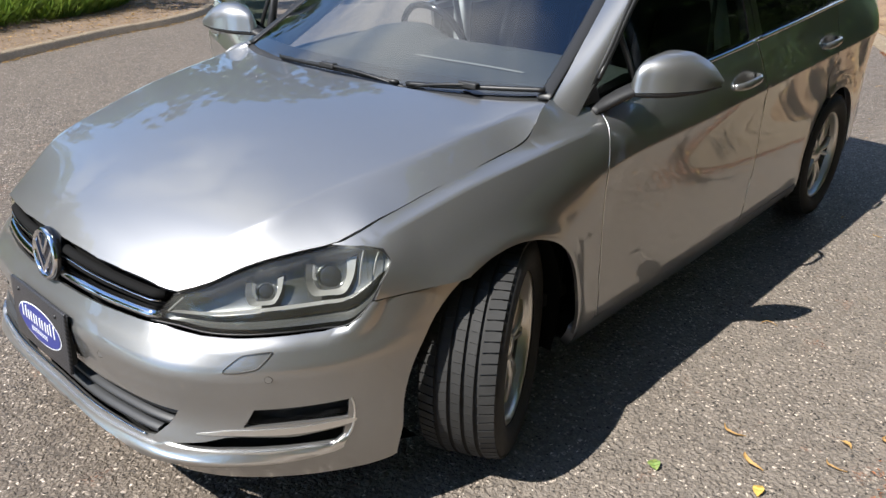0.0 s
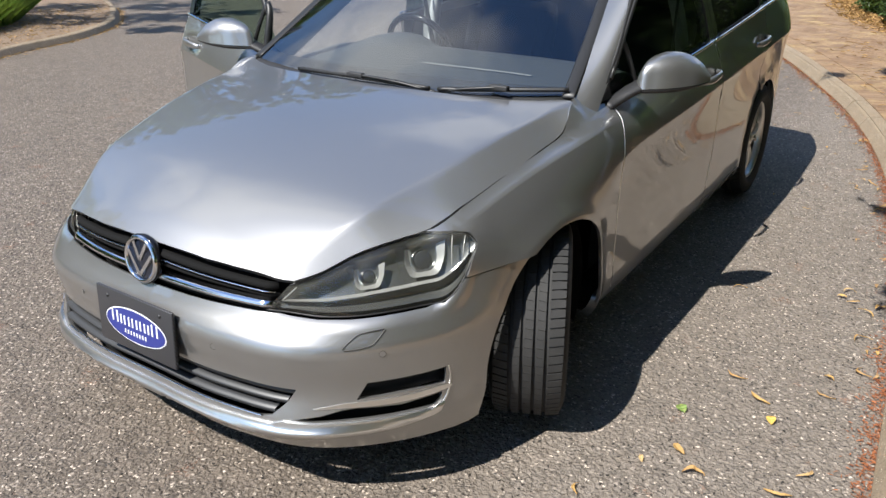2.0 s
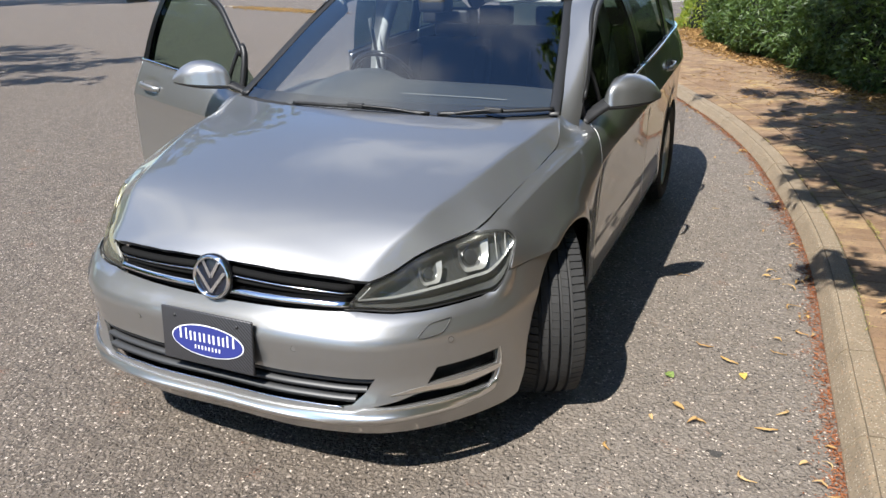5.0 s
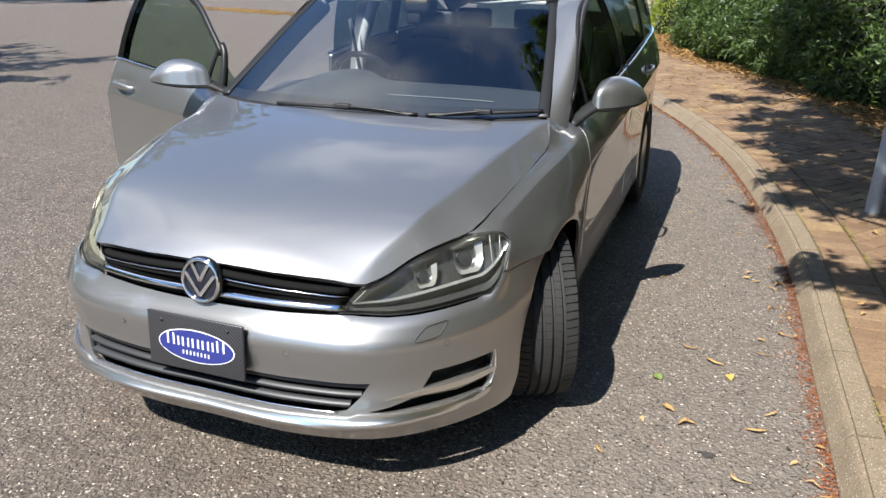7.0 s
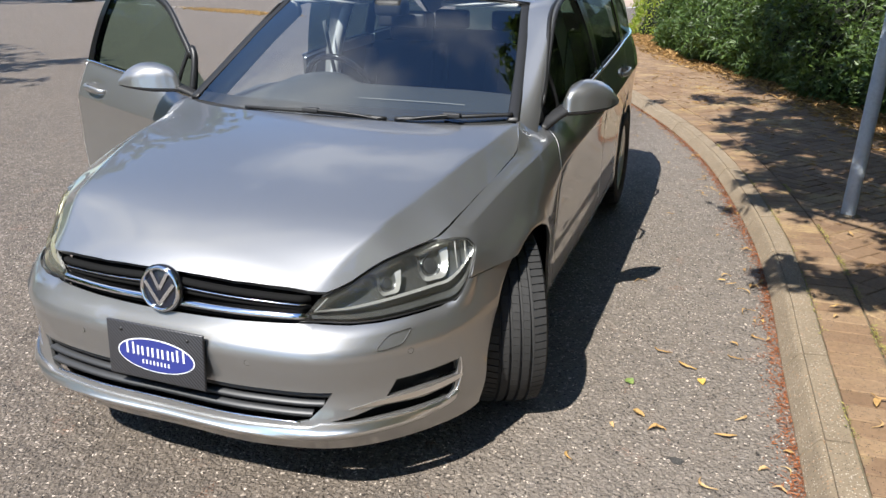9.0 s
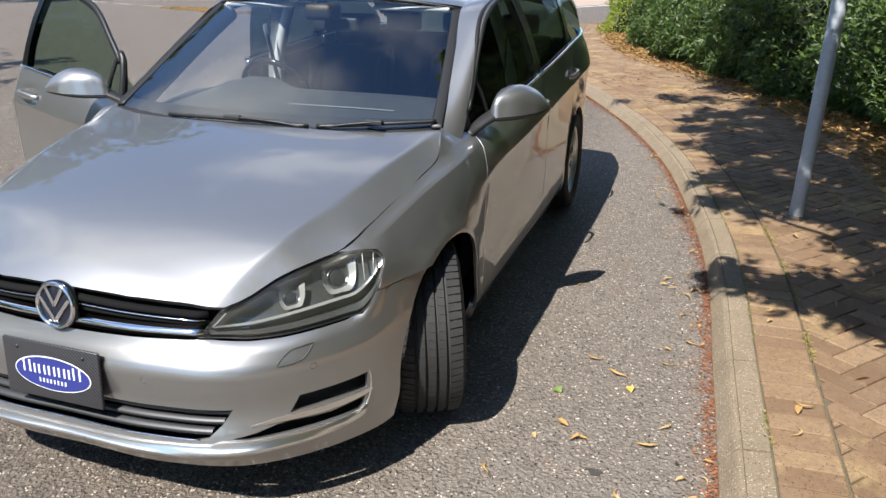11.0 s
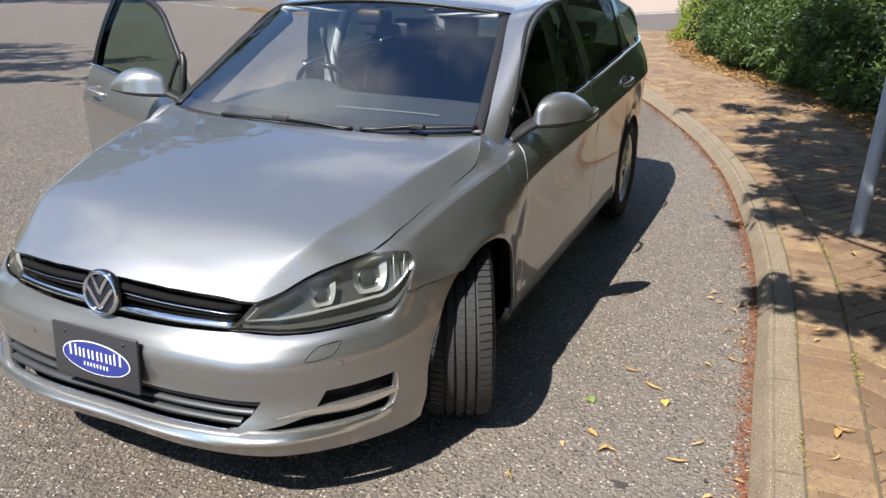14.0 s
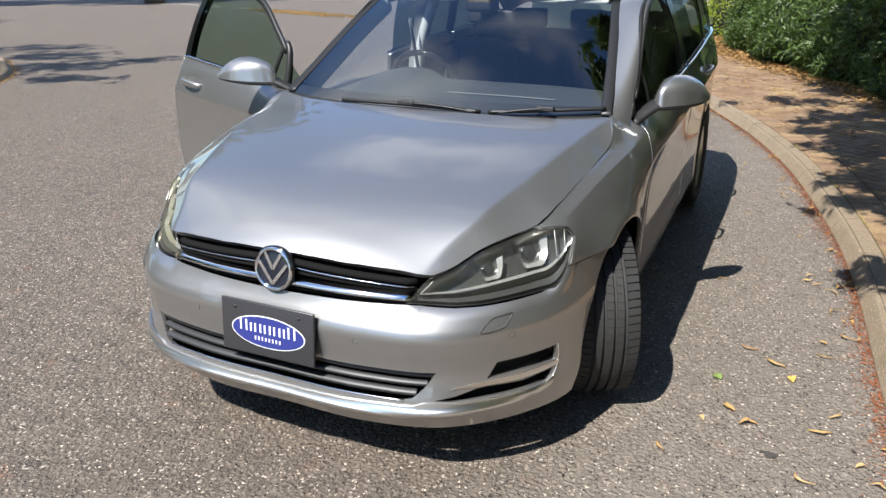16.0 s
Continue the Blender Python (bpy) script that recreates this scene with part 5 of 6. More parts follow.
KP, KD = arcs(KB)
LP, LD = arcs(LK)


def along(P, D, s, off):
    """The point s metres along a kerb line and off metres to its right, and the direction there."""
    x, y = np.interp(s, D, P[:, 0]), np.interp(s, D, P[:, 1])
    x1, y1 = np.interp(s + .05, D, P[:, 0]), np.interp(s + .05, D, P[:, 1])
    x0, y0 = np.interp(s - .05, D, P[:, 0]), np.interp(s - .05, D, P[:, 1])
    t = Vector((x1 - x0, y1 - y0, 0)).normalized()
    return Vector((x + t.y * off, y - t.x * off, 0)), t


def kerb_offset(x, y):
    d = (KP[:, 0] - x) ** 2 + (KP[:, 1] - y) ** 2
    i = int(d.argmin())
    j, k = max(0, i - 1), min(len(KP) - 1, i + 1)
    t = KP[k] - KP[j]
    t = t / np.hypot(*t)
    return (x - KP[i, 0]) * t[1] - (y - KP[i, 1]) * t[0]


def flat(name, pts, z, m, label, category):
    bm = bmesh.new()
    bm.faces.new([bm.verts.new((x, y, z)) for x, y in pts])
    bmesh.ops.triangulate(bm, faces=bm.faces)
    bmesh.ops.recalc_face_normals(bm, faces=bm.faces)
    return tagged(part(name, bm, m, smooth=False), label, category, kind="structure")


bm = bmesh.new()
bmesh.ops.create_grid(bm, x_segments=40, y_segments=40, size=200)
tagged(part("road", bm, ASPHALT, smooth=False), "worn grey asphalt road with coarse pale chippings", "road", kind="structure")
KEND = float(KD[int((KP[:, 1] < 12.4).sum())])
CK = path3(tuple(along(KP, KD, KEND, 0)[0]), (-2.25, 14.0, 0), (-2.1, 15.8, 0), (-1.75, 17.9, 0), (-1.2, 20.3, 0), (.6, 24, 0))
CP, CD = arcs(CK, 200)
pavement = flat("pavement", [tuple(along(KP, KD, s, .145)[0])[:2] for s in np.linspace(0, KEND, 80)] + [tuple(along(CP, CD, s, .145)[0])[:2] for s in np.linspace(.3, CD[-1], 20)] + [(6, 30), (70, 70), (70, -8)], .082, MORTAR, "footway of brown paving bricks on sandy bedding", "pavement")
MULCH = path3((3.22, -8, 0), (3.20, -2, 0), (3.18, 1.2, 0), (3.12, 3.2, 0), (2.98, 4.4, 0), (2.55, 6.14, 0), (2.06, 7.8, 0), (1.2, 9.8, 0), (.42, 11.6, 0), (-.2, 14, 0), (-.6, 16.6, 0), (-1.0, 19, 0))
HEDGE = path3((3.66, -8, 0), (3.62, -2, 0), (3.58, 1.2, 0), (3.50, 3.2, 0), (3.34, 4.8, 0), (3.04, 5.9, 0), (2.70, 6.8, 0), (2.14, 8.05, 0), (1.10, 10.6, 0), (.62, 12.0, 0), (.25, 13.6, 0))
MP, MDD = arcs(MULCH)
HP, HD = arcs(HEDGE)
LITTERSOIL = rough_material("brown_leaf_mould", (.10, .065, .038), (.20, .13, .07), 7, .02, .95, 60)
flat("planting_bed", [(p[0], p[1]) for p in MP[::20]] + [(30, 30), (30, -8)], .094, LITTERSOIL, "brown leaf mould under the hedge", "ground")
flat("ground", [tuple(along(LP, LD, s, -.12)[0])[:2] for s in np.linspace(0, LD[-1], 60)] + [(-60, 11.5), (-60, -4)], .072, SOIL, "dry bare soil bed beside the road", "ground")

# white dashes far along the road
dd = Vector((-.876, .482, 0))
nn = Vector((.482, .876, 0))
for k in range(7):
    p = Vector((-17.9, 24.6, 0)) + dd * (3.35 * k)
    bm = bmesh.new()
    for a, b in ((0, 0), (2.4, 0), (2.4, .11), (0, .11)):
        q = p + dd * a + nn * b
        bm.verts.new((q.x, q.y, .004))
    bm.verts.ensure_lookup_table()
    bm.faces.new(bm.verts)
    bmesh.ops.recalc_face_normals(bm, faces=bm.faces)
    tagged(part("road_marking", bm, LINEPAINT, smooth=False), "worn white dash painted on the asphalt", "road marking", "dashes of the centre line", "structure")

# sandy paving beyond the far edge of the road, with its white edge line
FARPAVE = rough_material("pinkish_sandy_paving", (.33, .25, .19), (.40, .31, .24), 3, .004)
flat("far_pavement", [(-5.2, 26.8), (-2.2, 32.8), (4, 60), (-14, 60)], .02, FARPAVE, "pinkish sandy paving across the road", "pavement")
bm = bmesh.new()
bm.faces.new([bm.verts.new((x, y, .006)) for x, y in ((-5.15, 26.6), (-2.15, 32.6), (-1.95, 32.5), (-4.95, 26.5))])
tagged(part("edge_line", bm, LINEPAINT, smooth=False), "worn white line painted along the road's edge", "road marking", kind="structure")

# dark stain on the road
bm = bmesh.new()
bm.faces.new([bm.verts.new((1.451 + .021 * (1 + .25 * math.sin(3 * a)) * math.cos(a), -.269 + .024 * (1 + .2 * math.cos(2 * a)) * math.sin(a), .003)) for a in [2 * math.pi * k / 20 for k in range(20)]])
tagged(part("tar_spot", bm, rough_material("old_black_tar", (.035, .033, .031), (.085, .078, .069), 110, .004, .85), smooth=False), "small black tar spot on the asphalt", "stain", kind="structure")

# -------- leaves --------
def leaf_mesh(name, spots, m, parent=None, label=""):
    """spots: (place, along, normal, length, width). Folded pointed leaves in one mesh."""
    V, F = [], []
    for p, d, n, L, w in spots:
        s = d.cross(n).normalized()
        b = len(V)
        V += [p, p + d * L * .45 + s * w * .5 + n * w * .18, p + d * L - n * L * .12, p + d * L * .45 - s * w * .5 + n * w * .18]
        F += [(b, b + 1, b + 2), (b, b + 2, b + 3)]
    return mesh_ob(name, V, F, m, parent, label, smooth=False)


def rand_dir(r):
    while True:
        v = Vector((r.uniform(-1, 1), r.uniform(-1, 1), r.uniform(-1, 1)))
        if .05 < v.length < 1:
            return v.normalized()


HEDGELEAF = leaf_material("dark_green_hedge_leaf", (.018, .040, .008), (.085, .140, .030), .50, .22)
SHRUBLEAF = leaf_material("yellow_green_shrub_leaf", (.12, .20, .02), (.34, .38, .04), .45, .35)
BANKLEAF = leaf_material("light_green_shrub_leaf", (.15, .24, .06), (.36, .45, .17), .4, .3)
TREELEAF = leaf_material("green_tree_leaf", (.03, .075, .012), (.07, .14, .025), .4, .3)
GRASSBLADE = leaf_material("bright_green_grass_blade", (.09, .17, .02), (.22, .30, .05), .5, .3)
LITTER = leaf_material("dry_brown_leaf", (.17, .085, .03), (.50, .31, .12), .8, .1)
GUTTER = leaf_material("rust_red_leaf_debris", (.16, .05, .02), (.36, .13, .05), .9, .05)
# UNDER: near-black, the shade deep among the twigs put into the colour
UNDER = rough_material("near_black_inner_shade", (.010, .014, .007), (.022, .028, .012), 9, .02, .95)
BARK = rough_material("grey_brown_bark", (.09, .07, .05), (.17, .14, .10), 14, .01, .9)


def hedge_profile(z, s):
    b = .30 * noise.noise(Vector((s * .9, z * 1.3, 3.1))) + .16 * noise.noise(Vector((s * 2.7, z * 3.1, 9.2)))
    return HPROF(z) + b


HPROF = line((.05, .22), (.25, .0), (.5, -.06), (.9, .08), (1.3, .38), (1.65, .85), (1.85, 1.5), (1.95, 2.4))
hedge = empty("hedge", "dense dark green broad hedge along the footway", "hedge")
Vh, Fh = [], []
ns, nz = 90, 12
for i in range(ns + 1):
    s = HD[-1] * i / ns
    for j in range(nz + 1):
        z = .06 + 1.88 * j / nz
        p, t = along(HP, HD, s, hedge_profile(z, s) + .10)
        Vh.append(Vector((p.x, p.y, z)))
for i in range(ns):
    for j in range(nz):
        a = i * (nz + 1) + j
        Fh.append((a, a + nz + 1, a + nz + 2, a + 1))
mesh_ob("hedge_core", Vh, Fh, UNDER, hedge, "near-black sheet standing in for the shaded twiggy inside")
spots = []
for k in range(46000):
    s = rng.uniform(4.0, HD[-1])
    z = .12 + 1.82 * rng.random() ** 1.25
    p, t = along(HP, HD, s, hedge_profile(z, s) + rng.uniform(-.10, .10))
    outn = Vector((-t.y, t.x, 0))
    d = (outn * rng.uniform(-.2, 1) + t * rng.uniform(-1, 1) + Vector((0, 0, rng.uniform(-.7, .7)))).normalized()
    n = (outn * .7 + Vector((0, 0, .8)) + rand_dir(rng) * .7).normalized()
    spots.append((Vector((p.x, p.y, z)), d, n, rng.uniform(.06, .15), rng.uniform(.018, .042)))
tagged(leaf_mesh("hedge_leaves", spots, HEDGELEAF, hedge), kind="stuff")


def bush(name, label, c, r, n, m, seed, size=(.05, .10), core=True):
    rr = random.Random(seed)
    ob = empty(name, label, "shrub")
    spots = []
    for k in range(n):
        d = rand_dir(rr)
        d.z = abs(d.z)
        f = 1 + .28 * noise.noise(d * 2.3 + Vector((seed, 0, 0)))
        p = Vector((c[0] + d.x * r[0] * f, c[1] + d.y * r[1] * f, .08 + c[2] + d.z * r[2] * f)) * 1.0
        p += rand_dir(rr) * .12 * rr.random()
        spots.append((p, (d + rand_dir(rr) * 1.1).normalized(), (d + rand_dir(rr) * .6).normalized(), rr.uniform(*size), rr.uniform(.02, .04)))
    tagged(leaf_mesh("shrub_leaves", spots, m, ob), kind="stuff")
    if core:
        # solid core whose near-black colour stands in for the shrub's inner shade
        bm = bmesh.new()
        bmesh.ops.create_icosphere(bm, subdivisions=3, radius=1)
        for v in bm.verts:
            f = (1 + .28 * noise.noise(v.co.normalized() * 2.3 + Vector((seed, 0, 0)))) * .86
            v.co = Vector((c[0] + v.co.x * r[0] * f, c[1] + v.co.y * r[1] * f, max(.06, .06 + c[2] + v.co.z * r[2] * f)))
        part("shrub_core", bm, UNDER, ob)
    return ob


for k, (x, y, r, h) in enumerate(((-11.6, -2.2, 1.9, 5.4), (-11.2, -4.8, 2.0, 5.4), (-14.0, -.6, 1.9, 5.4), (-10.8, -7.6, 2.0, 4.8))):
    bush("shrub", "sunlit light green leafy shrub on the planted bed", (x, y, 0), (r, r, h), 9000, BANKLEAF, 40 + k, (.14, .26))
bush("shrub", "sunlit yellow-green shrub at the end of the footway", (.55, 16.4, 0), (1.3, 1.0, 1.5), 9000, SHRUBLEAF, 3)
bush("shrub", "sunlit yellow-green shrub beside the dark hedge", (1.7, 15.2, 0), (1.1, 1.1, 1.4), 7000, SHRUBLEAF, 4)
for k, (x, y, r, h) in enumerate(((5.5, 17, 2.2, 2.2), (9, 20, 3, 3), (5.6, 9.5, 2.4, 2.4), (6.2, 5, 2.2, 2.6))):
    bush("shrub", "tall dark green shrub behind the hedge", (x, y, 0), (r, r, h), 5000, HEDGELEAF, 20 + k, (.10, .18))

for k, (x, y, r, h) in enumerate(((9.5, -4, 2.8, 8), (9.3, 1, 2.8, 9), (9.3, 6, 2.8, 9.5), (9.8, 11, 2.9, 9.5), (10, 16, 3.2, 9.5), (8.5, 22, 4, 9))):
    bush("shrub", "very tall dark evergreen shrub behind the hedge", (x, y, 0), (r, r, h), 7000, HEDGELEAF, 70 + k, (.22, .40))

SUNK = Vector((SUN_TO.x / SUN_TO.z, SUN_TO.y / SUN_TO.z, 1))


def tree(name, label, base, blobs, m, seed, leaf=(.07, .13), wid=(.022, .04), trunk_r=.14, top=None, per=26):
    """blobs: (x, y, z, rx, ry, rz, leaves): clumps of leaves on limbs that leave one trunk."""
    rr = random.Random(seed)
    ob = empty(name, label, "tree")
    top = Vector(top or (base[0], base[1], 3.0))
    b = Vector((base[0], base[1], .0))
    sweep("trunk", path3(b, b.lerp(top, .35) + Vector((.06, -.05, 0)), b.lerp(top, .7) + Vector((-.05, .04, 0)), top), 14, lambda u: [(trunk_r * (1.25 - .75 * u) * math.cos(q), trunk_r * (1.25 - .75 * u) * math.sin(q)) for q in [2 * math.pi * k / 10 for k in range(10)]], BARK, ob, up=(0, 1, 0))
    spots = []
    for (x, y, z, rx, ry, rz, n) in blobs:
        c = Vector((x, y, z))
        st = b.lerp(top, rr.uniform(.6, 1.0))
        mid = st.lerp(c, .5) + Vector((rr.uniform(-.2, .2), rr.uniform(-.2, .2), .25))
        sweep("limb", path3(st, mid, c), 10, lambda u: [(trunk_r * (.36 - .28 * u) * math.cos(q), trunk_r * (.36 - .28 * u) * math.sin(q)) for q in [2 * math.pi * k / 6 for k in range(6)]], BARK, ob, up=(0, 1, .2))
        tw = [c + Vector((rr.gauss(0, .5) * rx, rr.gauss(0, .5) * ry, rr.gauss(0, .45) * rz)) for _ in range(max(6, n // per))]
        for k in range(n):
            q = rr.choice(tw)
            d = (rand_dir(rr) + (q - c) * .4 + Vector((0, 0, -.35))).normalized()
            spots.append((q + rand_dir(rr) * rr.uniform(0, .16), d, (Vector((0, 0, 1)) + rand_dir(rr)).normalized(), rr.uniform(*leaf), rr.uniform(*wid)))
    tagged(leaf_mesh("crown", spots, m, ob), kind="stuff")
    return ob


def over(x, y, h):
    """The spot at height h whose shade falls on (x, y)."""
    return (x + SUNK.x * (h - .1), y + SUNK.y * (h - .1), h)


shade = ((2.05, 2.65, 3.3, .30, .2, 600), (2.55, 2.95, 3.6, .5, .35, 1400), (2.2, 3.5, 3.9, .5, .5, 1700), (2.65, 3.4, 3.7, .3, .4, 1100), (2.4, 4.4, 4.1, .6, .5, 2000), (2.55, 4.6, 4.0, .3, .5, 900),
         (2.1, 5.5, 4.2, .45, .5, 1400), (2.4, 5.9, 4.3, .45, .6, 1600), (2.3, 6.7, 4.4, .5, .5, 1500), (2.3, 7.3, 4.4, .5, .6, 1300), (2.4, 8.1, 4.5, .5, .6, 1300), (2.0, 9.1, 4.6, .5, .5, 900),
         (2.12, 1.30, 2.9, .24, .12, 700), (2.40, 1.28, 3.0, .26, .15, 700), (2.75, 1.2, 3.1, .35, .2, 1000), (3.0, 1.5, 3.3, .3, .2, 500), (1.86, 1.45, 2.9, .12, .08, 260),
         (2.5, 2.75, 3.4, .35, .2, 1000), (2.3, 3.1, 3.6, .4, .3, 1100), (2.7, 3.9, 3.8, .6, .5, 2600), (2.2, 4.9, 4.0, .45, .4, 1800), (2.6, 5.2, 4.1, .6, .5, 2400), (2.5, 6.2, 4.2, .5, .4, 1800), (1.95, 3.35, 3.6, .3, .2, 1000), (1.95, 4.2, 3.8, .3, .3, 1100), (1.8, 5.1, 4.0, .3, .3, 1000), (1.65, 5.9, 4.1, .3, .3, 900), (1.5, 6.8, 4.2, .4, .3, 900), (1.75, 2.75, 3.3, .12, .08, 200),
         (2.55, 1.05, 3.0, .25, .14, 900), (2.75, 1.75, 3.1, .32, .22, 900), (2.65, 2.20, 3.2, .35, .28, 900), (2.80, 2.40, 3.3, .25, .25, 900), (2.45, 1.42, 3.0, .20, .10, 500), (2.80, .95, 3.0, .25, .12, 700),
         (3.9, 4.8, 4.2, .5, .5, 1500), (4.0, 5.8, 4.3, .6, .5, 1800), (4.1, 6.9, 4.4, .6, .6, 1800), (3.9, 8.0, 4.5, .6, .6, 1500), (3.7, 9.2, 4.6, .6, .6, 1300),
         (2.05, 8.6, 4.4, .4, .45, 1800), (2.25, 9.3, 4.5, .4, .45, 1600), (1.9, 7.9, 4.3, .35, .4, 1300))
tree("tree", "leafy overhanging tree beside the footway", (4.6, -1.6), [(*over(x, y, h), rx, ry, .35, int(.62 * n)) for x, y, h, rx, ry, n in shade], TREELEAF, 5, wid=(.035, .06), top=(3.7, -.9, 3.1), per=48)
lshade = ((-8.6, 5.7, 3.4, .7, .35, 900), (-10.2, 6.9, 3.8, 1.0, .6, 2000), (-9.6, 8.1, 4.0, .7, .4, 1000), (-11.8, 8.2, 4.2, 1.0, .7, 2000), (-12.8, 6.6, 4.0, 1.2, .8, 2200), (-10.8, 5.4, 3.7, .9, .5, 1500), (-13.6, 9.3, 4.6, 1.2, .8, 2000), (-12.2, 4.6, 4.2, 1.0, .8, 1500))
tree("tree", "broad leafy tree on the planted bed", (-14.0, 3.2), [(*over(x, y, h), rx, ry, .6, n) for x, y, h, rx, ry, n in lshade], TREELEAF, 6, leaf=(.10, .18), wid=(.04, .07), trunk_r=.2, top=(-13.0, 2.6, 3.0))
for k, (x, y, h) in enumerate(((-7.5, -9, 6), (-13, -6, 7), (-27, 9, 8), (6.6, -6.5, 8), (7.2, -2, 9), (6.8, 3, 9), (7.2, 7.5, 9), (8.0, 12, 9), (9.5, 17, 9), (3.5, -16, 8), (11, .5, 11), (11, 6, 11))):
    rr = random.Random(50 + k)
    tree("tree", "tall leafy green tree standing behind the road", (x, y), [(x + rr.uniform(-2.2, 2.2), y + rr.uniform(-2.4, 2.4), h * rr.uniform(.22, 1.0), 1.3, 1.3, 1.0, 700) for _ in range(22 if x > 6 else 14)], TREELEAF, 60 + k, leaf=(.22, .36), wid=(.10, .16), trunk_r=.25, top=(x, y, h * .6))

for k, (x, y) in enumerate(((-37, 24.5), (-31, 31), (-43, 19))):
    rr = random.Random(90 + k)
    tree("tree", "tall broad leafy tree far across the road", (x, y), [(x + rr.uniform(-4, 4), y + rr.uniform(-4, 4), rr.uniform(7, 20), 2.2, 2.2, 1.8, 420) for _ in range(20)], TREELEAF, 95 + k, leaf=(.5, .9), wid=(.28, .45), trunk_r=.45, top=(x, y, 12))

# -------- grass on the left bed --------
grass = []
for k in range(16000):
    p, t = along(LP, LD, rng.uniform(.5, 12.5), -(1.55 + 4.0 * rng.random() ** 1.5))
    a = rng.uniform(0, 2 * math.pi)
    lean = rng.uniform(.25, 1.2)
    d = Vector((math.cos(a) * lean, math.sin(a) * lean, 1)).normalized()
    grass.append((Vector((p.x, p.y, .07)), d, Vector((-d.z * math.cos(a), -d.z * math.sin(a), .4)).normalized(), rng.uniform(.35, .8), rng.uniform(.010, .020)))
tagged(leaf_mesh("ornamental_grass", grass, GRASSBLADE), "long arching bright green ornamental grass on the bed", "grass", kind="stuff")

# -------- leaf litter --------
spots = []
for k in range(15000):
    s = rng.uniform(6, MDD[-1])
    p, t = along(MP, MDD, s, rng.gauss(.24, .20) if rng.random() < .93 else rng.uniform(-.25, .2))
    a = rng.uniform(0, 6.28)
    spots.append((Vector((p.x, p.y, .097 + rng.random() * .03)), Vector((math.cos(a), math.sin(a), rng.uniform(-.1, .5))).normalized(), (Vector((0, 0, 1)) + rand_dir(rng) * .6).normalized(), rng.uniform(.05, .14), rng.uniform(.010, .028)))
tagged(leaf_mesh("dry_leaf_litter", spots, LITTER), "dry brown fallen leaves piled under the hedge", "leaf litter", kind="stuff")
spots = []
for k in range(9000):
    s = rng.uniform(6, 17)
    w = .075 * (.5 + .9 * max(0, noise.noise(Vector((s * 1.1, 0, 0))) + .35))
    p, t = along(KP, KD, s, .012 - abs(rng.gauss(0, .55)) * w)
    a = rng.uniform(0, 6.28)
    spots.append((Vector((p.x, p.y, .002 + rng.random() * .008)), Vector((math.cos(a), math.sin(a), rng.uniform(0, .25))).normalized(), (Vector((0, 0, 1)) + rand_dir(rng) * .4).normalized(), rng.uniform(.008, .03), rng.uniform(.002, .006)))
tagged(leaf_mesh("gutter_debris", spots, GUTTER), "rust-red rotted leaf debris in the gutter", "leaf litter", kind="stuff")
spots = []
for k in range(2500):
    p = Vector((-16.5, 25.0, .004)) + dd * rng.gauss(0, 2.2) + nn * (-.9 + rng.gauss(0, .35))
    a = rng.uniform(0, 6.28)
    spots.append((p, Vector((math.cos(a), math.sin(a), .1)).normalized(), Vector((0, 0, 1)), rng.uniform(.06, .14), rng.uniform(.03, .06)))
tagged(leaf_mesh("far_leaf_litter", spots, LITTER), "dry tan leaves swept along the far road", "leaf litter", kind="stuff")


spots = []
for k in range(420):
    s = rng.uniform(8, 17)
    p, t = along(KP, KD, s, .42 + 1.15 * rng.random() ** .7)
    a = rng.uniform(0, 6.28)
    spots.append((Vector((p.x, p.y, .100)), Vector((math.cos(a), math.sin(a), rng.uniform(0, .25))).normalized(), (Vector((0, 0, 1)) + rand_dir(rng) * .5).normalized(), rng.uniform(.05, .11), rng.uniform(.008, .018)))
tagged(leaf_mesh("scattered_leaves", spots, LITTER), "dry tan leaves scattered over the brick footway", "leaf litter", kind="stuff")
# weeds and moss in the joints of the paving
WEED = leaf_material("yellow_green_moss", (.16, .17, .03), (.38, .32, .09), .7, .2)
spots = []
for k in range(5200):
    s = rng.uniform(6, 14)
    off = rng.choice((.152, .361, .361, .361))
    p, t = along(KP, KD, s, off + rng.gauss(0, .007))
    if noise.noise(Vector((s * 2.6, off * 9, 0))) < .02 + .10 * max(0, p.y - 1.5):
        continue
    a = rng.uniform(0, 6.28)
    spots.append((Vector((p.x, p.y, .098)), Vector((math.cos(a), math.sin(a), rng.uniform(.2, 1.2))).normalized(), (Vector((0, 0, 1)) + rand_dir(rng) * .5).normalized(), rng.uniform(.006, .020), rng.uniform(.002, .005)))
tagged(leaf_mesh("joint_weeds", spots, WEED), "yellow-green moss and weeds in the paving joints", "weeds", kind="stuff")


def fallen_leaf_data(seed, L, w, curl, m):
    rr = random.Random(seed)
    V, F = [], []
    n = 8
    for i in range(n + 1):
        u = i / n
        ww = w * math.sin(math.pi * min(1, u * .96 + .02)) ** .8
        cx = curl * L * (u - .5) ** 2 * 2
        cz = .003 + .010 * math.sin(math.pi * u) * rr.uniform(.6, 1.2)
        V += [(cx - ww / 2, L * (u - .5), cz + .003), (cx, L * (u - .5), cz), (cx + ww / 2, L * (u - .5), cz + .004)]
    for i in range(n):
        for j in range(2):
            a = 3 * i + j
            F.append((a, a + 1, a + 4, a + 3))
    me = bpy.data.meshes.new("fallen_leaf")
    me.from_pydata(V, [], F)
    me.materials.append(m)
    return me


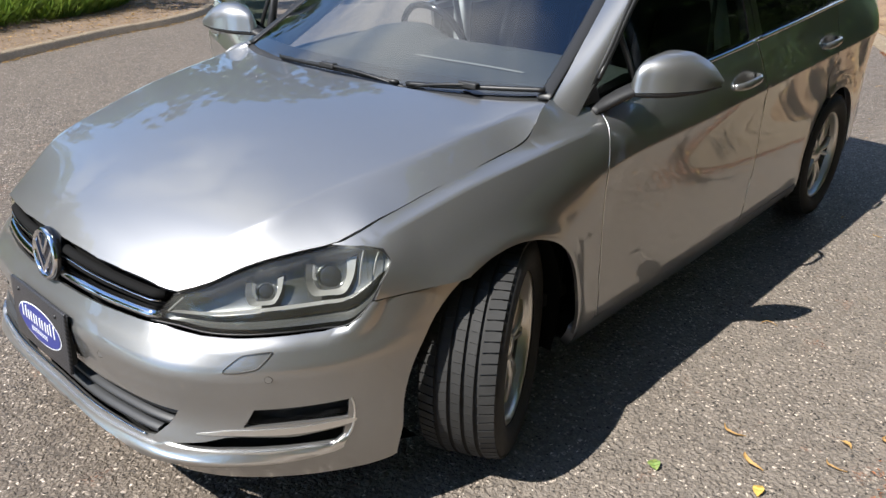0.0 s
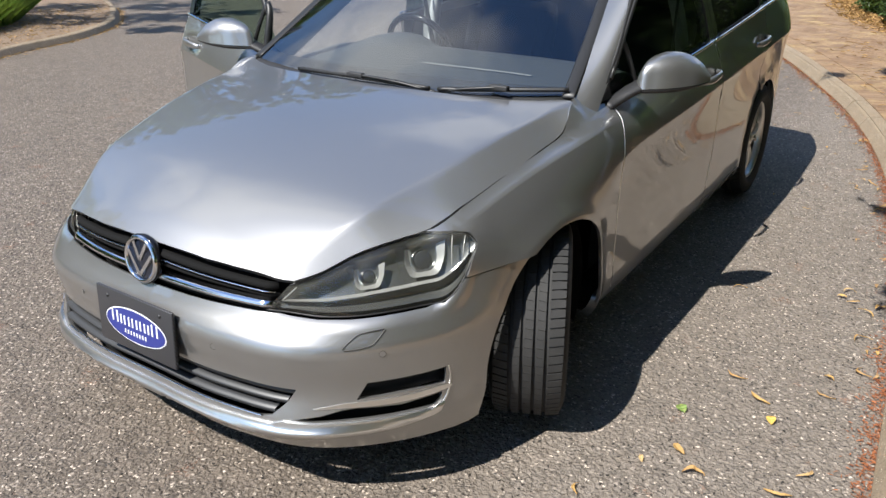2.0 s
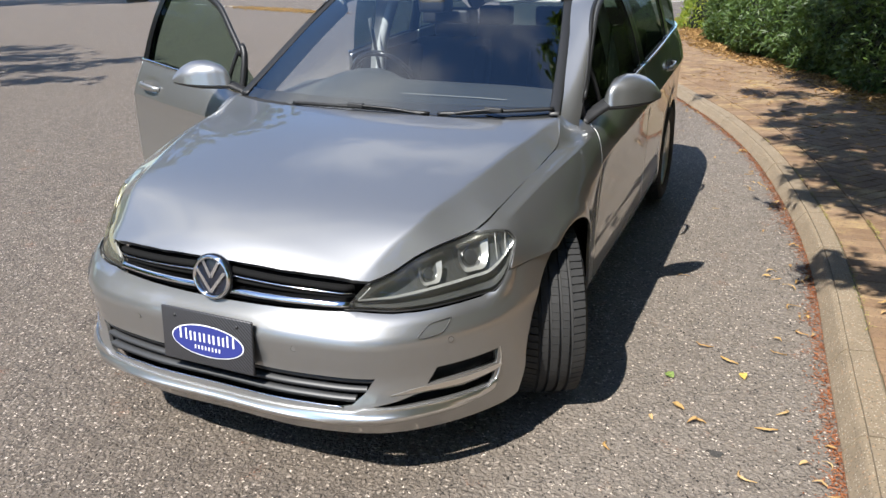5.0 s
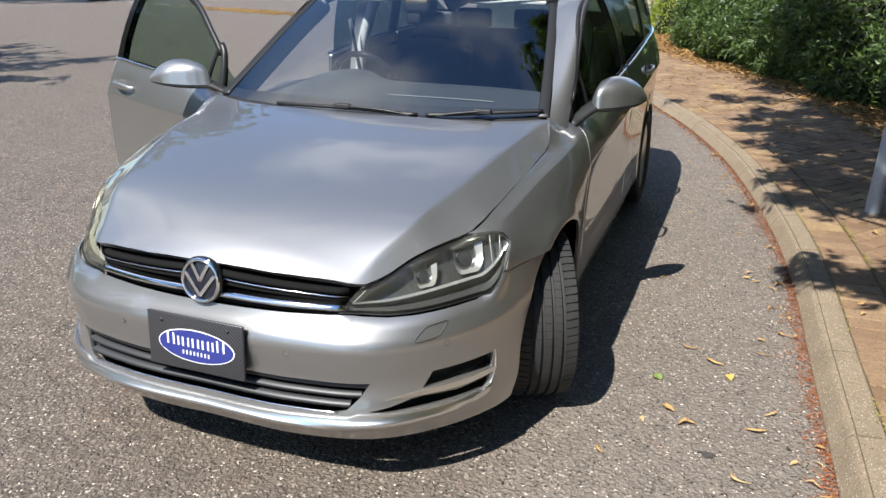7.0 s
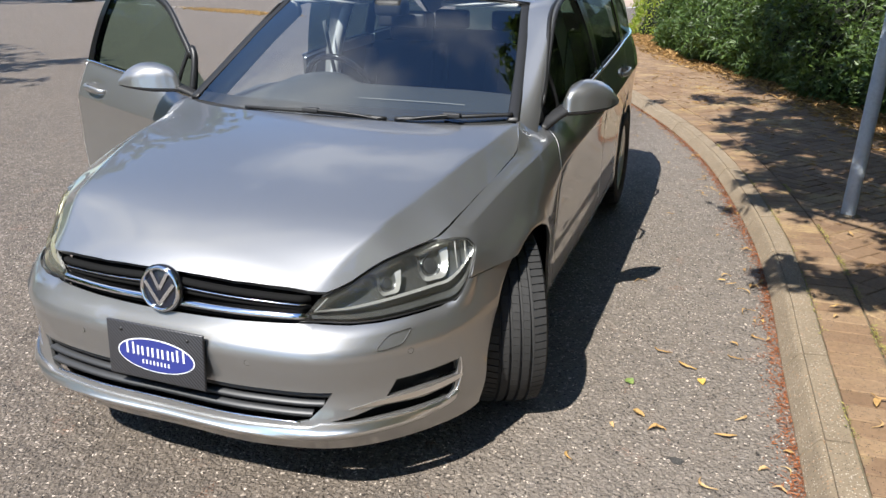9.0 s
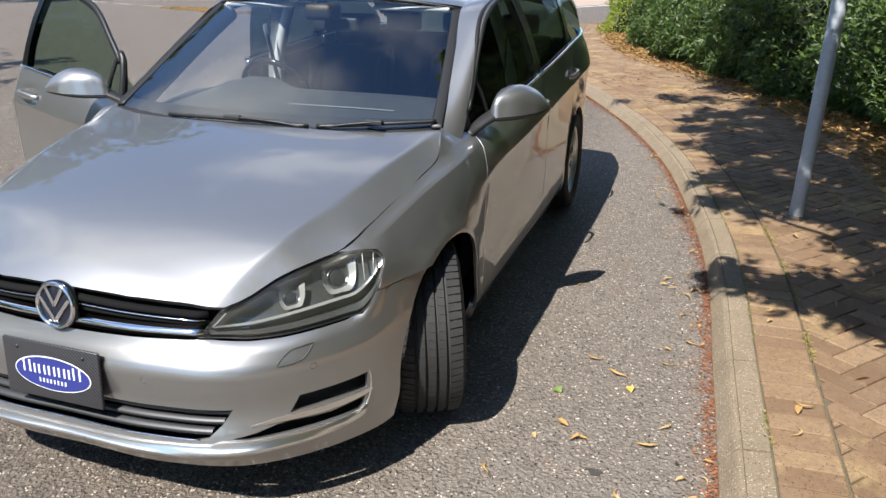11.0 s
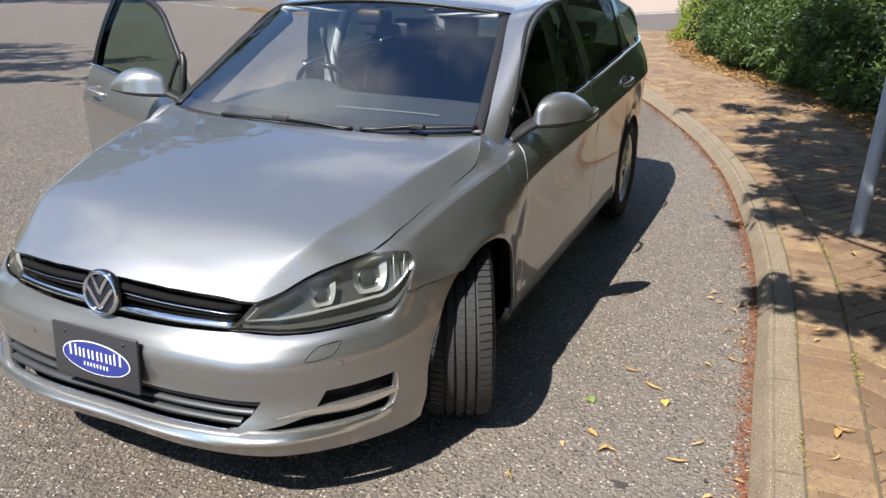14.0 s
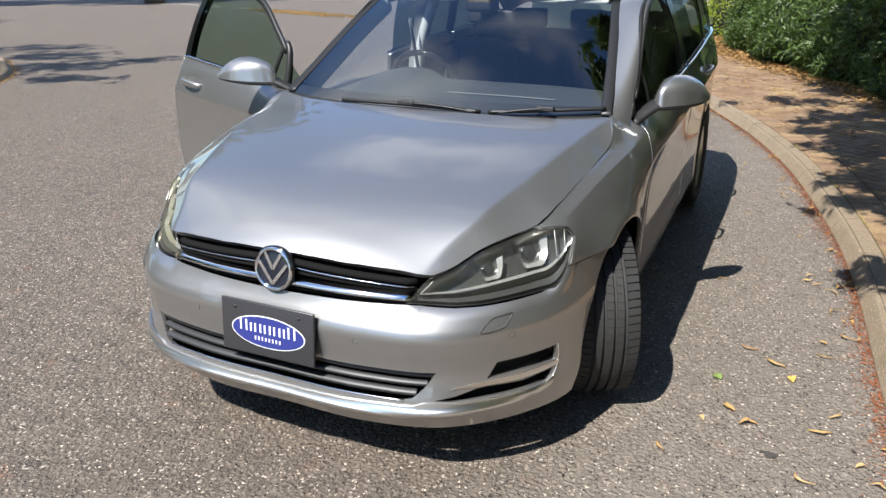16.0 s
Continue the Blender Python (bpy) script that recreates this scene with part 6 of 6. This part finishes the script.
def litter_material(name, *cols):
    m = mat(name, cols[0], .7)
    N = Nodes(m)
    r = N.t.nodes.new("ShaderNodeObjectInfo").outputs["Random"]
    c = N.ramp(r, *[(i / max(1, len(cols) - 1), k) for i, k in enumerate(cols)])
    N.set(N.b, "Base_Color", N.mix(N.ramp(N.noise(90, 3), (.4, 0.0), (.8, .5)), c, (.25, .14, .05)))
    return m


TANLEAF = litter_material("tan_yellow_dead_leaf", (.34, .20, .07), (.44, .28, .09), (.26, .15, .06), (.48, .33, .15))
YELLOW = litter_material("yellow_leaf", (.46, .30, .05), (.52, .34, .07))
GREENLEAF = litter_material("fresh_green_leaf", (.13, .22, .05), (.17, .26, .06))
kinds = [fallen_leaf_data(1, .075, .013, .5, TANLEAF), fallen_leaf_data(2, .06, .016, -.4, TANLEAF), fallen_leaf_data(3, .085, .011, .9, TANLEAF), fallen_leaf_data(4, .045, .02, .2, TANLEAF)]
round_y = fallen_leaf_data(6, .042, .030, .1, YELLOW)
round_g = fallen_leaf_data(7, .048, .036, .1, GREENLEAF)


def drop(me, x, y, z, a, label, k=1.0):
    ob = new("fallen_leaf", me)
    ob.matrix_world = pose(x, y, z + .001, rng.uniform(-8, 8), rng.uniform(-8, 8), a) @ Matrix.Scale(k, 4)
    return tagged(ob, label, "leaf", "fallen leaves")


drop(round_g, 1.243, .19, 0, 40, "fresh green rounded leaf lying on the asphalt")
drop(round_y, 1.507, .285, 0, 10, "small yellow leaf lying on the asphalt")
TANL = "curled tan dead leaf lying on the asphalt"
for x, y, a, k in ((1.34, .478, 80, .9), (1.438, .381, 60, 1.1), (1.222, -.127, 20, .7), (1.30, -.03, 55, 1.2), (1.37, -.10, 110, 1.1), (1.60, -.08, 95, 1.0), (1.53, -.38, 40, .9), (1.66, .06, 150, .9), (1.62, .52, 70, .8), (1.70, .75, 30, .9)):
    drop(kinds[rng.randrange(4)], x, y, 0, a, TANL, k)
for k in range(70):
    s = 7.2 + 9 * rng.random()
    p, t = along(KP, KD, s, -abs(rng.gauss(0, .09)) - .01)
    drop(kinds[rng.randrange(4)], p.x, p.y, .003, rng.uniform(0, 360), "curled tan dead leaf lying in the gutter", rng.uniform(.6, 1.1))
for k in range(20):
    p, t = along(KP, KD, 6.5 + 9 * rng.random(), -rng.uniform(.12, .85))
    if p.x > 1.0 or p.y > 4:
        drop(kinds[rng.randrange(4)], p.x, p.y, 0, rng.uniform(0, 360), TANL, rng.uniform(.4, .9))
for k in range(90):
    p, t = along(KP, KD, 7 + 12 * rng.random(), rng.uniform(.2, 1.3))
    drop(kinds[rng.randrange(4)], p.x, p.y, .098, rng.uniform(0, 360), "curled tan dead leaf lying on the paving bricks", rng.uniform(.6, 1.2))

# -------- sign post --------
post = empty("post", "grey painted steel post set into the paving", "post", at=(0, 0, 0))
lathe("pole", [(0, .041), (3.2, .041), (3.21, .036), (3.21, .0005)], 28, Matrix.Translation((2.262, 2.515, .085)) @ Matrix.Rotation(radians(-88), 4, "Y"), GALV, post)
lathe("collar", [(0, .075), (.010, .072), (.016, .044)], 24, Matrix.Translation((2.262, 2.515, .088)) @ Matrix.Rotation(radians(-90), 4, "Y"), KERB, post, "rough concrete collar")

# -------- kerb stones and bricks --------
def kerb_run(P, D, s0, s1, sgn, parent, L=.61):
    prof = ((0, -.03), (.004, .012), (.044, .074), (.052, .082), (.062, .086), (.0635, .079), (.0685, .079), (.070, .087), (.15, .0915), (.151, -.03))
    s = s0
    while s < s1:
        vs, fs = [], []
        n = 4
        jit = rng.uniform(-.003, .003)
        for i in range(n + 1):
            ss = s + .003 + (L - .006) * i / n
            for o, z in prof:
                p, t = along(P, D, ss, sgn * o)
                vs.append((p.x, p.y, z + (jit if z > 0 else 0)))
        k = len(prof)
        for i in range(n):
            for j in range(k - 1):
                q = (i * k + j, (i + 1) * k + j, (i + 1) * k + j + 1, i * k + j + 1)
                fs.append(q[::-1] if sgn > 0 else q)
        e0, e1 = tuple(range(k)), tuple(n * k + j for j in range(k))
        fs += [e0, e1[::-1]] if sgn > 0 else [e0[::-1], e1]
        mesh_ob("kerb_stone", vs, fs, KERB, parent, smooth=False)
        s += L


kerb = tagged(new("kerb"), "weathered splayed concrete kerb along the footway", "kerb", kind="structure")
kerb_run(KP, KD, 3.0, KEND - .3, 1, kerb)
kerb_run(CP, CD, .3, CD[-1] - .7, 1, kerb)
kerb2 = tagged(new("kerb"), "low weathered concrete kerb round the planted bed", "kerb", kind="structure")
kerb_run(LP, LD, .5, LD[-1] - 8, -1, kerb2)
spots = []
for k in range(5000):
    p, t = along(LP, LD, rng.uniform(.5, 14), -(.10 + 1.5 * rng.random() ** .8))
    if rng.random() < .25:
        p, t = along(LP, LD, rng.uniform(.5, 14), abs(rng.gauss(0, .05)))
        p.z = -.075
    a = rng.uniform(0, 6.28)
    spots.append((p + Vector((0, 0, .078 + rng.random() * .01)), Vector((math.cos(a), math.sin(a), rng.uniform(0, .3))).normalized(), (Vector((0, 0, 1)) + rand_dir(rng) * .5).normalized(), rng.uniform(.02, .07), rng.uniform(.006, .02)))
tagged(leaf_mesh("bed_litter", spots, LITTER), "dry brown leaf bits scattered on the soil", "leaf litter", kind="stuff")


def brick_data(pts, h0=.05, h1=.0935, e=.004):
    """A paving brick with chamfered top edges from its outline."""
    c = Vector((sum(p[0] for p in pts) / len(pts), sum(p[1] for p in pts) / len(pts)))
    n = len(pts)
    V = [(x, y, h0) for x, y in pts] + [(x, y, h1 - e) for x, y in pts]
    for x, y in pts:
        d = Vector((x, y)) - c
        d = d * (1 - e * 1.4 / max(.02, d.length))
        V.append((c.x + d.x, c.y + d.y, h1))
    F = [tuple(range(2 * n, 3 * n))]
    for i in range(n):
        j = (i + 1) % n
        F += [(i, j, n + j, n + i), (n + i, n + j, 2 * n + j, 2 * n + i)]
    return V, F


near_count = 0
rest_v, rest_f = [], []
box = [(-.0975, -.0475), (.0975, -.0475), (.0975, .0475), (-.0975, .0475)]
bv, bf = brick_data(box)
std = bpy.data.meshes.new("brick")
std.from_pydata(bv, [], bf)
std.materials.append(BRICK)
bricks = []
A45 = radians(50)
ca, sa = math.cos(A45), math.sin(A45)
for i in range(-120, 140):
    for j in range(-60, 60):
        for k, (cx, cy, r) in enumerate(((.1, .05, 0), (.05, .2, 90))):
            # herringbone: pairs step diagonally
            x = (i * .1007 + j * .2015 + cx)
            y = (i * .1007 - j * .2015 + cy)
            X, Y = 2.3 + ca * x - sa * y, 4.0 + sa * x + ca * y
            if not (-5.5 < Y < 19 and -2 < X < 3.6):
                continue
            bricks.append((X, Y, r + 50, 1))
s = 3.0
while s < KEND:
    p, t = along(KP, KD, s, .256)
    M = pose(p.x, p.y, rng.uniform(-.0015, .0015), rng.uniform(-.5, .5), rng.uniform(-.5, .5), math.degrees(math.atan2(t.y, t.x)) + 90 + rng.uniform(-.5, .5))
    if -.6 < p.y < 4.5:
        ob = new("border_brick", std)
        ob.matrix_world = M
        ob.parent = pavement
    else:
        b0 = len(rest_v)
        rest_v += [tuple(M @ Vector(v)) for v in bv]
        rest_f += [tuple(a + b0 for a in f) for f in bf]
    s += .1015
for X, Y, ang, kind in bricks:
    if kind:
        o = kerb_offset(X, Y)
        if o < .26:
            continue
        d2 = (MP[:, 0] - X) ** 2 + (MP[:, 1] - Y) ** 2
        q = int(d2.argmin())
        if (X - MP[q, 0]) > .25:
            continue
        cut = o < .50
    else:
        cut = False
    z = rng.uniform(-.0018, .0018)
    M = pose(X, Y, z, rng.uniform(-.5, .5), rng.uniform(-.5, .5), ang + rng.uniform(-.6, .6))
    if cut:
        quad = [M @ Vector((bx, by, 0)) for bx, by in box]
        off = [kerb_offset(w.x, w.y) - .362 for w in quad]
        pts = []
        for i in range(4):
            (w, e), (w1, e1) = (quad[i], off[i]), (quad[(i + 1) % 4], off[(i + 1) % 4])
            if e >= 0:
                pts.append((w.x, w.y))
            if e * e1 < 0:
                q = w.lerp(w1, e / (e - e1))
                pts.append((q.x, q.y))
        if len(pts) < 3 or max(off) < .02:
            continue
        V, F = brick_data(pts)
        b0 = len(rest_v)
        rest_v += V
        rest_f += [tuple(a + b0 for a in f) for f in F]
        continue
    if near_count < 300 and -.4 < Y < 3.6:
        ob = new("brick", std)
        ob.matrix_world = M
        ob.parent = pavement
        near_count += 1
    else:
        b0 = len(rest_v)
        rest_v += [tuple(M @ Vector(v)) for v in bv]
        rest_f += [tuple(a + b0 for a in f) for f in bf]
tagged(mesh_ob("further_bricks", rest_v, rest_f, BRICK, pavement, smooth=False), kind="stuff")
